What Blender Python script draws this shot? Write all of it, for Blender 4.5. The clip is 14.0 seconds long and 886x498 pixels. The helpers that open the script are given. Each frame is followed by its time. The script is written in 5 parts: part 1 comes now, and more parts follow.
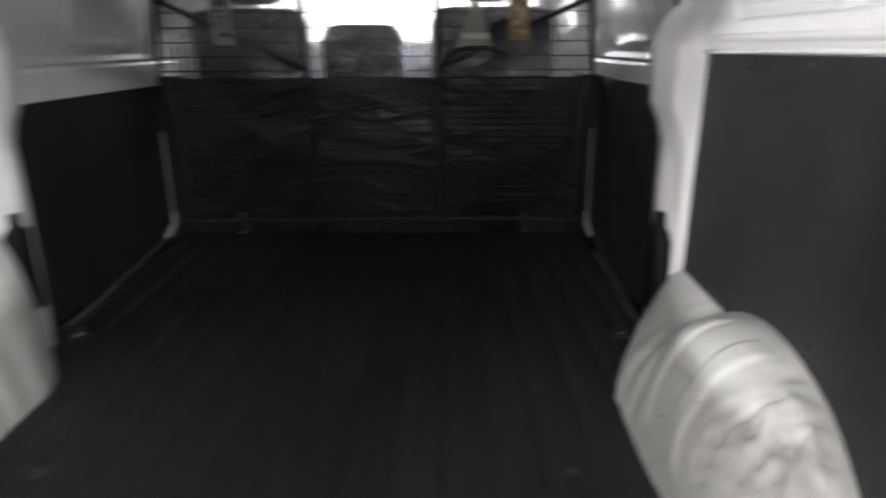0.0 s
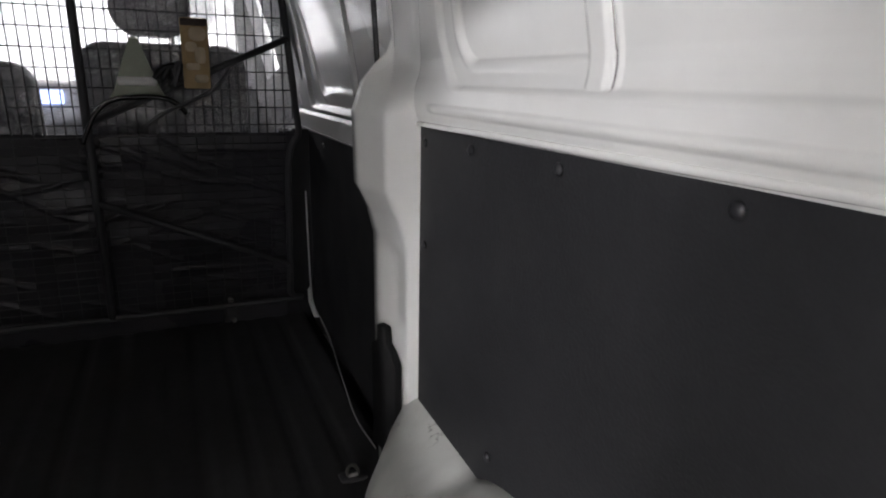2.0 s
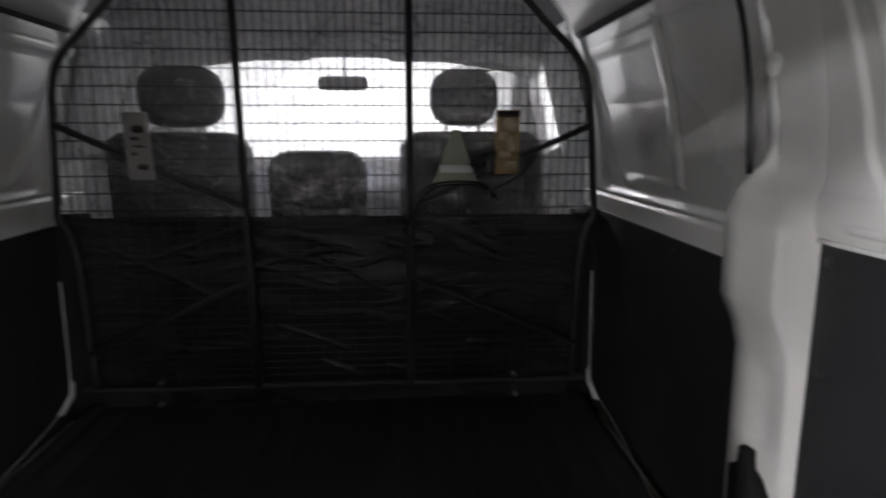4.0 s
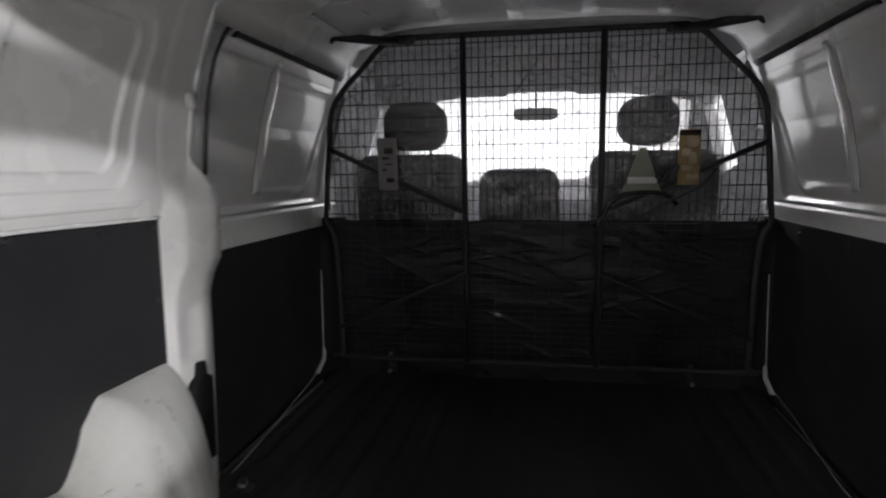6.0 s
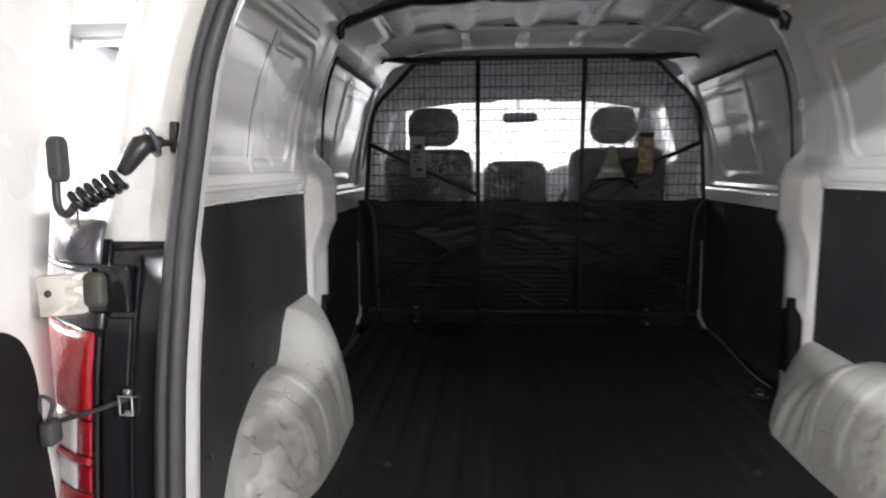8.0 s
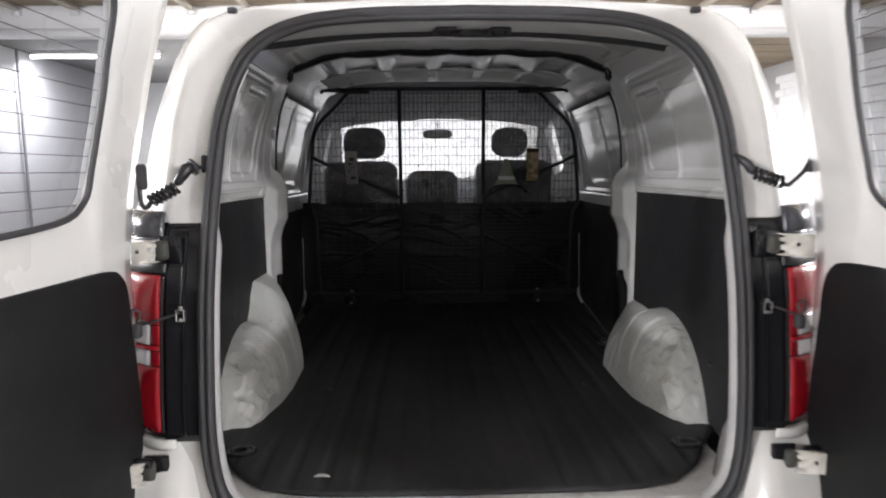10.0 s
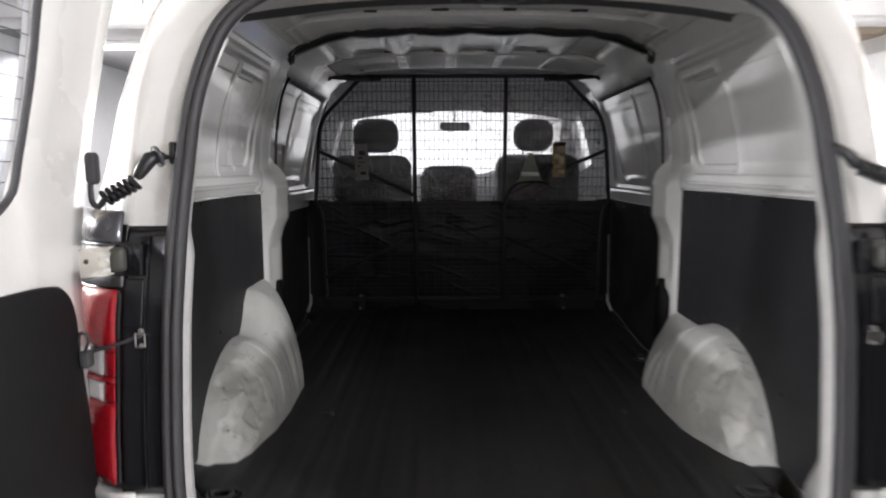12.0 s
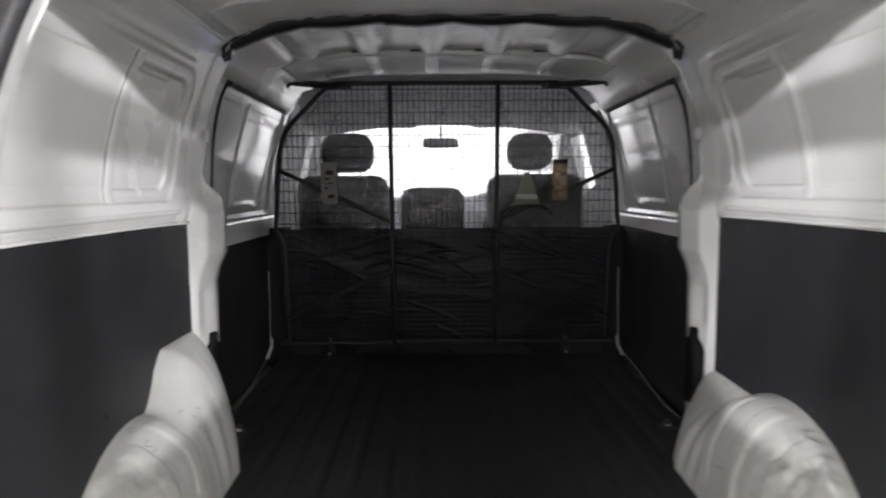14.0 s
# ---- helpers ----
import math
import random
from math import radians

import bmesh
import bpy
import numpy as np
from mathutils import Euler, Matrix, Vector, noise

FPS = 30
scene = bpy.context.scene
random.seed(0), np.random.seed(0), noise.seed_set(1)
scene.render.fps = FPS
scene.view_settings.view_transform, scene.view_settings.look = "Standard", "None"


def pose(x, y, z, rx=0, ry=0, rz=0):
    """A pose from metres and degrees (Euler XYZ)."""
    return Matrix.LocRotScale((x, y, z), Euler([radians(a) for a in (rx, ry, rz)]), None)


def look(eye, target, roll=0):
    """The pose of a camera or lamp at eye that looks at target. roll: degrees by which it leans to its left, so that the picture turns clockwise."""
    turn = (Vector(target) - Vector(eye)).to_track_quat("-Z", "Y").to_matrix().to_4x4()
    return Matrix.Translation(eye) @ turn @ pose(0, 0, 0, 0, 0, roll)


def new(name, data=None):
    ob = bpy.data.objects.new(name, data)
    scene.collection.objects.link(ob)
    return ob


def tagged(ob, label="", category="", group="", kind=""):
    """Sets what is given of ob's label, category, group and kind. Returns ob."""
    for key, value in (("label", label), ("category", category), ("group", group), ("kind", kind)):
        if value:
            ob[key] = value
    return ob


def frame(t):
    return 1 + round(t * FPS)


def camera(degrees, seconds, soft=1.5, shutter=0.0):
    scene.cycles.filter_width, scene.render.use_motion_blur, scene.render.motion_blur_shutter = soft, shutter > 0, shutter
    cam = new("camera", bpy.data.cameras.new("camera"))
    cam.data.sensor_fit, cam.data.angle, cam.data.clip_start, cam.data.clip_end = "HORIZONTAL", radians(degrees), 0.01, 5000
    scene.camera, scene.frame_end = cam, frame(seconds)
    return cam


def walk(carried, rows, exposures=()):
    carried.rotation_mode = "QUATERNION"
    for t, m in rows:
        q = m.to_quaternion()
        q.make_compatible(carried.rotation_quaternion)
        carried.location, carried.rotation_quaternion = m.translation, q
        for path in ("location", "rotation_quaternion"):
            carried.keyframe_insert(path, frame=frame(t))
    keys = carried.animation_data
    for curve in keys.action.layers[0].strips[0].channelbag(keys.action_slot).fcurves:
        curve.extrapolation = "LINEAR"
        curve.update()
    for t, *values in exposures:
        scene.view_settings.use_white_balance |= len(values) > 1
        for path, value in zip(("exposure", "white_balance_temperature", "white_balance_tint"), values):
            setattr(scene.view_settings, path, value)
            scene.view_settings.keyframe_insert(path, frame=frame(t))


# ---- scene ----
cam = camera(70.7, 14.0, soft=2.0, shutter=0.7)
PATH = [
    (0, (0.255, -0.462, 1.333), (0.245, 1.439, 0.712), -0.3),
    (0.5, (0.332, -0.296, 1.343), (0.762, 1.563, 0.742), 1.0),
    (1, (0.382, -0.164, 1.354), (1.045, 1.634, 0.779), 1.4),
    (1.5, (0.412, -0.089, 1.377), (1.168, 1.682, 0.836), 1.3),
    (2, (0.434, -0.045, 1.382), (1.203, 1.726, 0.862), 1.2),
    (2.5, (0.432, 0.032, 1.394), (1.184, 1.817, 0.894), 1.1),
    (3, (0.339, 0.115, 1.44), (0.978, 1.948, 0.956), 0.4),
    (3.5, (0.25, 0.089, 1.467), (0.654, 2.0, 1.039), 0.2),
    (4, (0.188, 0.038, 1.468), (0.333, 1.999, 1.102), -0.0),
    (4.2, (0.169, 0.021, 1.467), (0.237, 1.989, 1.117), -0.3),
    (6.3, (0.033, -0.475, 1.394), (-0.325, 1.477, 1.149), -0.5),
    (6.5, (0.006, -0.558, 1.391), (-0.351, 1.394, 1.138), -0.4),
    (7, (-0.114, -0.807, 1.402), (-0.451, 1.147, 1.151), -0.5),
    (7.5, (-0.146, -0.983, 1.396), (-0.430, 0.978, 1.133), -0.4),
    (8, (-0.215, -1.075, 1.388), (-0.353, 0.902, 1.124), -0.4),
    (8.5, (-0.226, -1.2, 1.395), (-0.215, 0.783, 1.129), -0.5),
    (8.7, (-0.227, -1.28, 1.392), (-0.173, 0.702, 1.132), -0.7),
    (10.8, (-0.017, -1.898, 1.417), (0.03, 0.086, 1.169), -0.3),
    (11, (-0.008, -1.88, 1.416), (0.036, 0.104, 1.167), -0.3),
    (11.5, (-0.008, -1.781, 1.401), (0.022, 0.203, 1.148), -0.2),
    (12, (-0.117, -1.477, 1.399), (-0.11, 0.506, 1.141), -0.2),
    (12.5, (-0.187, -1.201, 1.403), (-0.181, 0.785, 1.164), -0.3),
    (13, (-0.189, -0.93, 1.394), (-0.192, 1.057, 1.17), -0.4),
    (13.5, (-0.193, -0.907, 1.405), (-0.178, 1.082, 1.195), -0.4),
    (14, (-0.061, -0.979, 1.404), (-0.034, 1.011, 1.211), -0.4),
]
walk(cam, [(t, look(eye, target, roll)) for t, eye, target, roll in PATH],
     exposures=[(0, 1.52), (0.6, 1.40), (1.2, 1.18), (2.5, .82), (3.2, .76), (4.2, .73), (6.3, .80), (7.0, .92), (8.0, .94), (8.7, .78), (10.8, .17), (11.5, .25), (12.2, .62), (13.0, .94), (14.0, 1.14)])

# ---- light ----
world = bpy.data.worlds.new("daylight")
scene.world = world
world.use_nodes = True
wn = world.node_tree.nodes
sky = wn.new("ShaderNodeTexSky")
sky.sky_type = "NISHITA"
sky.sun_disc = False
sky.sun_elevation, sky.sun_rotation = radians(48), radians(20)
world.node_tree.links.new(sky.outputs["Color"], wn["Background"].inputs["Color"])
wn["Background"].inputs["Strength"].default_value = 0.12



def area_lamp(name, at, target, size, size_y, watts, colour=(0.965, 0.952, 1.0)):
    data = bpy.data.lights.new(name, "AREA")
    data.shape, data.size, data.size_y, data.energy, data.color = "RECTANGLE", size, size_y, watts, colour
    ob = new(name, data)
    ob.matrix_world = look(at, target)
    return ob


# Left tube hangs in sight; middle and right lamps are added, unseen, to brighten the bay.
for lx, watts in ((-4.13, 70), (-.6, 140), (2.4, 120)):
    area_lamp("bay_tube_and_fill_light", (lx, 6.2, 2.79), (lx, 7.0, 0), 1.5, .10, watts)
# Rear and wall lamps are out of view, placed from shadow edges inside.
for lx in (-3.9, 3.9):
    area_lamp("rear_tube_light", (lx, -5.4, 2.88), (0, .4, 1.1), 1.2, .10, 74)
for lx in (-4.86, 4.86):
    area_lamp("wall_tube_light", (lx, -3.8, 2.60), (0, .4, 1.1), .6, .08, 255)
    # Unseen side pair, added to whiten the outer flanks.
    area_lamp("side_fill_light", (lx, 1.2, 2.42), (0, 1.2, 1.6), 1.4, .10, 170)

# ---- materials ----
def mat(name, colour, rough=0.5, metal=0.0, vary=0.1, scale=6.0, bump=0.0, bump_scale=80.0, coat=0.0, dirt=None, dirt_amount=0.0, dirt_scale=3.0, spec=0.5, rough_vary=0.08):
    """A surface with colour variation at two sizes, roughness variation and fine relief."""
    m = bpy.data.materials.new(name)
    m.use_nodes = True
    nt = m.node_tree
    N, L = nt.nodes, nt.links
    b = N["Principled BSDF"]
    tc = N.new("ShaderNodeTexCoord")
    n1 = N.new("ShaderNodeTexNoise")
    n1.inputs["Scale"].default_value, n1.inputs["Detail"].default_value = scale, 6
    n2 = N.new("ShaderNodeTexNoise")
    n2.inputs["Scale"].default_value, n2.inputs["Detail"].default_value = scale * 11, 4
    for n in (n1, n2):
        L.new(tc.outputs["Object"], n.inputs["Vector"])
    add = N.new("ShaderNodeMath")
    add.operation = "ADD"
    L.new(n1.outputs["Fac"], add.inputs[0])
    L.new(n2.outputs["Fac"], add.inputs[1])
    ramp = N.new("ShaderNodeMapRange")
    ramp.inputs["From Min"].default_value, ramp.inputs["From Max"].default_value = 0.6, 1.4
    ramp.inputs["To Min"].default_value, ramp.inputs["To Max"].default_value = 1 - vary, 1 + vary
    L.new(add.outputs[0], ramp.inputs["Value"])
    mul = N.new("ShaderNodeMix")
    mul.data_type, mul.blend_type = "RGBA", "MULTIPLY"
    mul.inputs["Factor"].default_value = 1.0
    mul.inputs["A"].default_value = (*colour, 1)
    L.new(ramp.outputs["Result"], mul.inputs["B"])
    out = mul.outputs["Result"]
    if dirt:
        d = N.new("ShaderNodeTexNoise")
        d.inputs["Scale"].default_value, d.inputs["Detail"].default_value, d.inputs["Roughness"].default_value = dirt_scale, 8, 0.7
        L.new(tc.outputs["Object"], d.inputs["Vector"])
        dr = N.new("ShaderNodeMapRange")
        dr.inputs["From Min"].default_value, dr.inputs["From Max"].default_value = 0.52, 0.78
        dr.inputs["To Max"].default_value = dirt_amount
        L.new(d.outputs["Fac"], dr.inputs["Value"])
        mx = N.new("ShaderNodeMix")
        mx.data_type = "RGBA"
        mx.inputs["B"].default_value = (*dirt, 1)
        L.new(dr.outputs["Result"], mx.inputs["Factor"])
        L.new(out, mx.inputs["A"])
        out = mx.outputs["Result"]
    L.new(out, b.inputs["Base Color"])
    rr = N.new("ShaderNodeMapRange")
    rr.inputs["From Min"].default_value, rr.inputs["From Max"].default_value = 0.3, 0.7
    rr.inputs["To Min"].default_value, rr.inputs["To Max"].default_value = max(0.02, rough - rough_vary), min(1, rough + rough_vary)
    L.new(n1.outputs["Fac"], rr.inputs["Value"])
    L.new(rr.outputs["Result"], b.inputs["Roughness"])
    b.inputs["Metallic"].default_value = metal
    b.inputs["Coat Weight"].default_value = coat
    b.inputs["Coat Roughness"].default_value = 0.12
    b.inputs["Specular IOR Level"].default_value = spec
    if bump:
        n3 = N.new("ShaderNodeTexNoise")
        n3.inputs["Scale"].default_value, n3.inputs["Detail"].default_value = bump_scale, 5
        L.new(tc.outputs["Object"], n3.inputs["Vector"])
        bp = N.new("ShaderNodeBump")
        bp.inputs["Strength"].default_value, bp.inputs["Distance"].default_value = bump, 0.004
        L.new(n3.outputs["Fac"], bp.inputs["Height"])
        L.new(bp.outputs["Normal"], b.inputs["Normal"])
    return m


WHITE = mat("white_body_paint", (0.77, 0.77, 0.745), 0.26, vary=0.03, scale=2.0, coat=0.8, dirt=(0.55, 0.53, 0.50), dirt_amount=0.12, dirt_scale=14, bump=0.03, bump_scale=60, rough_vary=0.03)
SILL = mat("scuffed_white_sill_paint", (0.62, 0.615, 0.60), 0.42, vary=0.08, scale=5, dirt=(0.12, 0.11, 0.10), dirt_amount=0.75, dirt_scale=16, bump=0.1, bump_scale=50)
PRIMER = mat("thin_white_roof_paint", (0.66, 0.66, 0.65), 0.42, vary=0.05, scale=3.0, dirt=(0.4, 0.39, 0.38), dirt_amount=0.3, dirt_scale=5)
ROOFSKIN = mat("glossy_dented_roof_paint", (0.63, 0.63, 0.62), 0.27, vary=0.05, scale=3.0, coat=0.3, dirt=(0.40, 0.37, 0.33), dirt_amount=0.4, dirt_scale=6, bump=0.75, bump_scale=7)
# Body white darkened in colour for a flange that catches less light.
FLANGE = mat("shaded_white_flange_paint", (0.52, 0.52, 0.51), 0.4, vary=0.06, scale=6, dirt=(0.2, 0.19, 0.18), dirt_amount=0.4, dirt_scale=12)
ARCH = mat("dented_white_arch_paint", (0.585, 0.592, 0.56), 0.38, vary=0.05, scale=4.0, coat=0.15, dirt=(0.30, 0.28, 0.25), dirt_amount=0.3, dirt_scale=9, bump=0.12, bump_scale=22)
def scuffed(m, amount):
    """Adds short dark scratches over a painted surface."""
    N, L = m.node_tree.nodes, m.node_tree.links
    b = N["Principled BSDF"]
    old = b.inputs["Base Color"].links[0].from_socket
    tc, mp, n1, n2 = N.new("ShaderNodeTexCoord"), N.new("ShaderNodeMapping"), N.new("ShaderNodeTexNoise"), N.new("ShaderNodeTexNoise")
    mp.inputs["Scale"].default_value = (1, 1, 1.6)
    n1.inputs["Scale"].default_value, n1.inputs["Detail"].default_value, n1.inputs["Distortion"].default_value = 19, 3, 0.8
    n2.inputs["Scale"].default_value, n2.inputs["Detail"].default_value = 17, 2
    off, dist, line, mask, both, mx = (N.new("ShaderNodeMath"), N.new("ShaderNodeMath"), N.new("ShaderNodeMapRange"), N.new("ShaderNodeMapRange"), N.new("ShaderNodeMath"), N.new("ShaderNodeMix"))
    off.operation, off.inputs[1].default_value = "SUBTRACT", 0.5
    dist.operation, both.operation, mx.data_type = "ABSOLUTE", "MULTIPLY", "RGBA"
    line.inputs["From Min"].default_value, line.inputs["From Max"].default_value = 0.013, 0.004
    mask.inputs["From Min"].default_value, mask.inputs["From Max"].default_value, mask.inputs["To Max"].default_value = 0.60, 0.65, amount
    mx.inputs["B"].default_value = (0.05, 0.045, 0.04, 1)
    L.new(tc.outputs["Object"], mp.inputs["Vector"])
    L.new(mp.outputs["Vector"], n1.inputs["Vector"])
    L.new(tc.outputs["Object"], n2.inputs["Vector"])
    L.new(n1.outputs["Fac"], off.inputs[0])
    L.new(off.outputs[0], dist.inputs[0])
    L.new(dist.outputs[0], line.inputs["Value"])
    L.new(n2.outputs["Fac"], mask.inputs["Value"])
    L.new(line.outputs["Result"], both.inputs[0])
    L.new(mask.outputs["Result"], both.inputs[1])
    L.new(both.outputs[0], mx.inputs["Factor"])
    L.new(old, mx.inputs["A"])
    L.new(mx.outputs["Result"], b.inputs["Base Color"])


scuffed(ARCH, 0.6)
scuffed(SILL, 0.9)
LINER = mat("black_lining_board", (0.023, 0.023, 0.0248), 0.55, vary=0.2, scale=5.0, bump=0.25, bump_scale=260, dirt=(0.045, 0.045, 0.045), dirt_amount=0.35, dirt_scale=7, spec=0.28)
DOORTRIM = mat("matt_black_door_trim", (0.012, 0.012, 0.0125), 0.68, vary=0.2, scale=5.0, bump=0.2, bump_scale=260, dirt=(0.03, 0.03, 0.03), dirt_amount=0.3, dirt_scale=7, spec=0.2)
MAT = mat("black_floor_rubber", (0.036, 0.036, 0.0375), 0.62, vary=0.25, scale=4.0, bump=0.25, bump_scale=180, dirt=(0.045, 0.044, 0.042), dirt_amount=0.4, dirt_scale=5, spec=0.35)
RUBBER = mat("black_rubber_seal", (0.045, 0.045, 0.048), 0.6, vary=0.15, bump=0.15, bump_scale=120)
PLASTIC = mat("black_plastic", (0.018, 0.018, 0.02), 0.35, vary=0.15, scale=12, bump=0.08, bump_scale=300)
GLOSS = mat("glossy_black_plastic", (0.012, 0.012, 0.014), 0.15, vary=0.1)
CAP = mat("dark_blue_grey_gloss", (0.055, 0.056, 0.066), 0.22, vary=0.1, coat=0.4)
STEEL = mat("black_powder_coated_steel", (0.045, 0.045, 0.048), 0.5, vary=0.15, scale=20, spec=0.3)
ZINC = mat("zinc_plated_steel", (0.55, 0.54, 0.52), 0.35, metal=0.9, vary=0.12, scale=30)
FABRIC = mat("dark_grey_seat_fabric", (0.035, 0.035, 0.04), 0.85, vary=0.2, scale=20, bump=0.4, bump_scale=400)
TRIM = mat("grey_cab_trim", (0.32, 0.32, 0.33), 0.6, vary=0.08, bump=0.15, bump_scale=300)
# Pale bluish tone carries film haze and windscreen reflection in its colour.
DASH = mat("hazy_grey_dashboard", (0.44, 0.45, 0.49), 0.45, vary=0.12, scale=10, bump=0.2, bump_scale=200)
LINING = mat("grey_headliner", (0.60, 0.60, 0.61), 0.9, vary=0.08, bump=0.2, bump_scale=400)
RED = mat("red_lamp_lens", (0.30, 0.005, 0.012), 0.12, vary=0.25, scale=60, coat=0.7, bump=0.5, bump_scale=140)
CLEAR = mat("clear_lamp_lens", (0.52, 0.51, 0.51), 0.12, vary=0.15, scale=60, coat=0.7, bump=0.5, bump_scale=140)
CONCRETE = mat("garage_concrete", (0.36, 0.35, 0.34), 0.7, vary=0.15, scale=2.0, bump=0.3, bump_scale=40, dirt=(0.16, 0.155, 0.15), dirt_amount=0.5, dirt_scale=1.2)
WALL = mat("white_painted_block", (0.80, 0.80, 0.80), 0.6, vary=0.05, scale=3.0, bump=0.35, bump_scale=60, dirt=(0.5, 0.5, 0.5), dirt_amount=0.25, dirt_scale=2)
SOFFIT = mat("grey_soffit_board", (0.35, 0.35, 0.35), 0.7, vary=0.08, scale=2.0)
JOIST = mat("pale_joist_paint", (0.52, 0.48, 0.41), 0.7, vary=0.15, scale=9.0, bump=0.2, bump_scale=60)
TIMBER = mat("brown_roof_timber", (0.29, 0.235, 0.165), 0.7, vary=0.25, scale=5.0, bump=0.3, bump_scale=60)
BRACKET = mat("beige_white_hinge_paint", (0.60, 0.58, 0.52), 0.5, vary=0.08, scale=30, bump=0.1, bump_scale=60)
NECK = mat("dull_grey_hinge_casting", (0.055, 0.056, 0.048), 0.55, vary=0.15, scale=30)
DUSTY = mat("dusty_grey_paper", (0.09, 0.09, 0.088), 0.6, vary=0.15, scale=30)
BEAM = mat("white_painted_beam", (0.80, 0.80, 0.79), 0.5, vary=0.04, scale=2.0)
ORANGE = mat("tan_card", (0.33, 0.23, 0.11), 0.6, vary=0.2, scale=25)
PALE = mat("pale_grey_card", (0.26, 0.255, 0.25), 0.5, vary=0.12, scale=25)
SAND = mat("pale_sand_print", (0.55, 0.46, 0.32), 0.6, vary=0.15, scale=30)
INK = mat("dark_print_and_fill", (0.05, 0.035, 0.03), 0.6, vary=0.1)
GREENGREY = mat("grey_green_plastic", (0.25, 0.275, 0.205), 0.4, vary=0.1, scale=15)
PLUG = mat("clean_white_plastic", (0.92, 0.92, 0.91), 0.45, vary=0.02)
STRIPE = mat("white_reflective_tape", (0.8, 0.8, 0.78), 0.35, vary=0.04)


def sheer(name, tint, mixed, rough):
    """Thin see-through film or glass: part clear, part gloss."""
    m = bpy.data.materials.new(name)
    m.use_nodes = True
    N, L = m.node_tree.nodes, m.node_tree.links
    for n in list(N):
        N.remove(n)
    out, mix = N.new("ShaderNodeOutputMaterial"), N.new("ShaderNodeMixShader")
    clear, gloss = N.new("ShaderNodeBsdfTransparent"), N.new("ShaderNodeBsdfGlossy")
    clear.inputs["Color"].default_value = (*tint, 1)
    gloss.inputs["Roughness"].default_value = rough
    facing = N.new("ShaderNodeLayerWeight")
    facing.inputs["Blend"].default_value = 0.5
    steep = N.new("ShaderNodeMath")
    steep.operation = "POWER"
    steep.inputs[1].default_value = 4.0
    amount = N.new("ShaderNodeMath")
    amount.operation = "MULTIPLY_ADD"
    amount.inputs[1].default_value, amount.inputs[2].default_value = 0.8 * mixed, 0.035 * mixed
    L.new(facing.outputs["Facing"], steep.inputs[0])
    L.new(steep.outputs[0], amount.inputs[0])
    L.new(amount.outputs[0], mix.inputs[0])
    L.new(clear.outputs[0], mix.inputs[1])
    L.new(gloss.outputs[0], mix.inputs[2])
    L.new(mix.outputs[0], out.inputs[0])
    return m


def wrapped(name, colour):
    """Seat fabric under tight clear plastic: dull below, creased gloss above."""
    m = mat(name, colour, 0.7, vary=0.2, scale=14, coat=0.35, spec=0.25)
    N, L = m.node_tree.nodes, m.node_tree.links
    tc, mp, ns, bp = N.new("ShaderNodeTexCoord"), N.new("ShaderNodeMapping"), N.new("ShaderNodeTexNoise"), N.new("ShaderNodeBump")
    mp.inputs["Scale"].default_value = (2.5, 2.5, 9)
    ns.inputs["Scale"].default_value, ns.inputs["Detail"].default_value, ns.inputs["Distortion"].default_value = 2.2, 4, 1.5
    bp.inputs["Strength"].default_value, bp.inputs["Distance"].default_value = 1.0, 0.05
    L.new(tc.outputs["Object"], mp.inputs["Vector"])
    L.new(mp.outputs["Vector"], ns.inputs["Vector"])
    L.new(ns.outputs["Fac"], bp.inputs["Height"])
    L.new(bp.outputs["Normal"], N["Principled BSDF"].inputs["Coat Normal"])
    N["Principled BSDF"].inputs["Coat Roughness"].default_value = 0.13
    return m


WRAPPED = wrapped("wrapped_dark_fabric", (0.018, 0.018, 0.021))
GREYWRAP = wrapped("wrapped_grey_fabric", (0.085, 0.085, 0.092))
HOOD = bpy.data.materials.new("milky_clear_plastic")
HOOD.use_nodes = True
hb = HOOD.node_tree.nodes["Principled BSDF"]
hb.inputs["Base Color"].default_value = (0.75, 0.74, 0.80, 1)
hb.inputs["Alpha"].default_value = 0.28
hb.inputs["Roughness"].default_value = 0.2
GLASS = sheer("clear_window_glass", (0.86, 0.88, 0.88), 1.0, 0.02)
TINTED = sheer("tinted_rear_glass", (0.50, 0.51, 0.53), 1.0, 0.02)
WRAP = sheer("glossy_seat_wrap", (0.93, 0.93, 0.94), 1.1, 0.07)


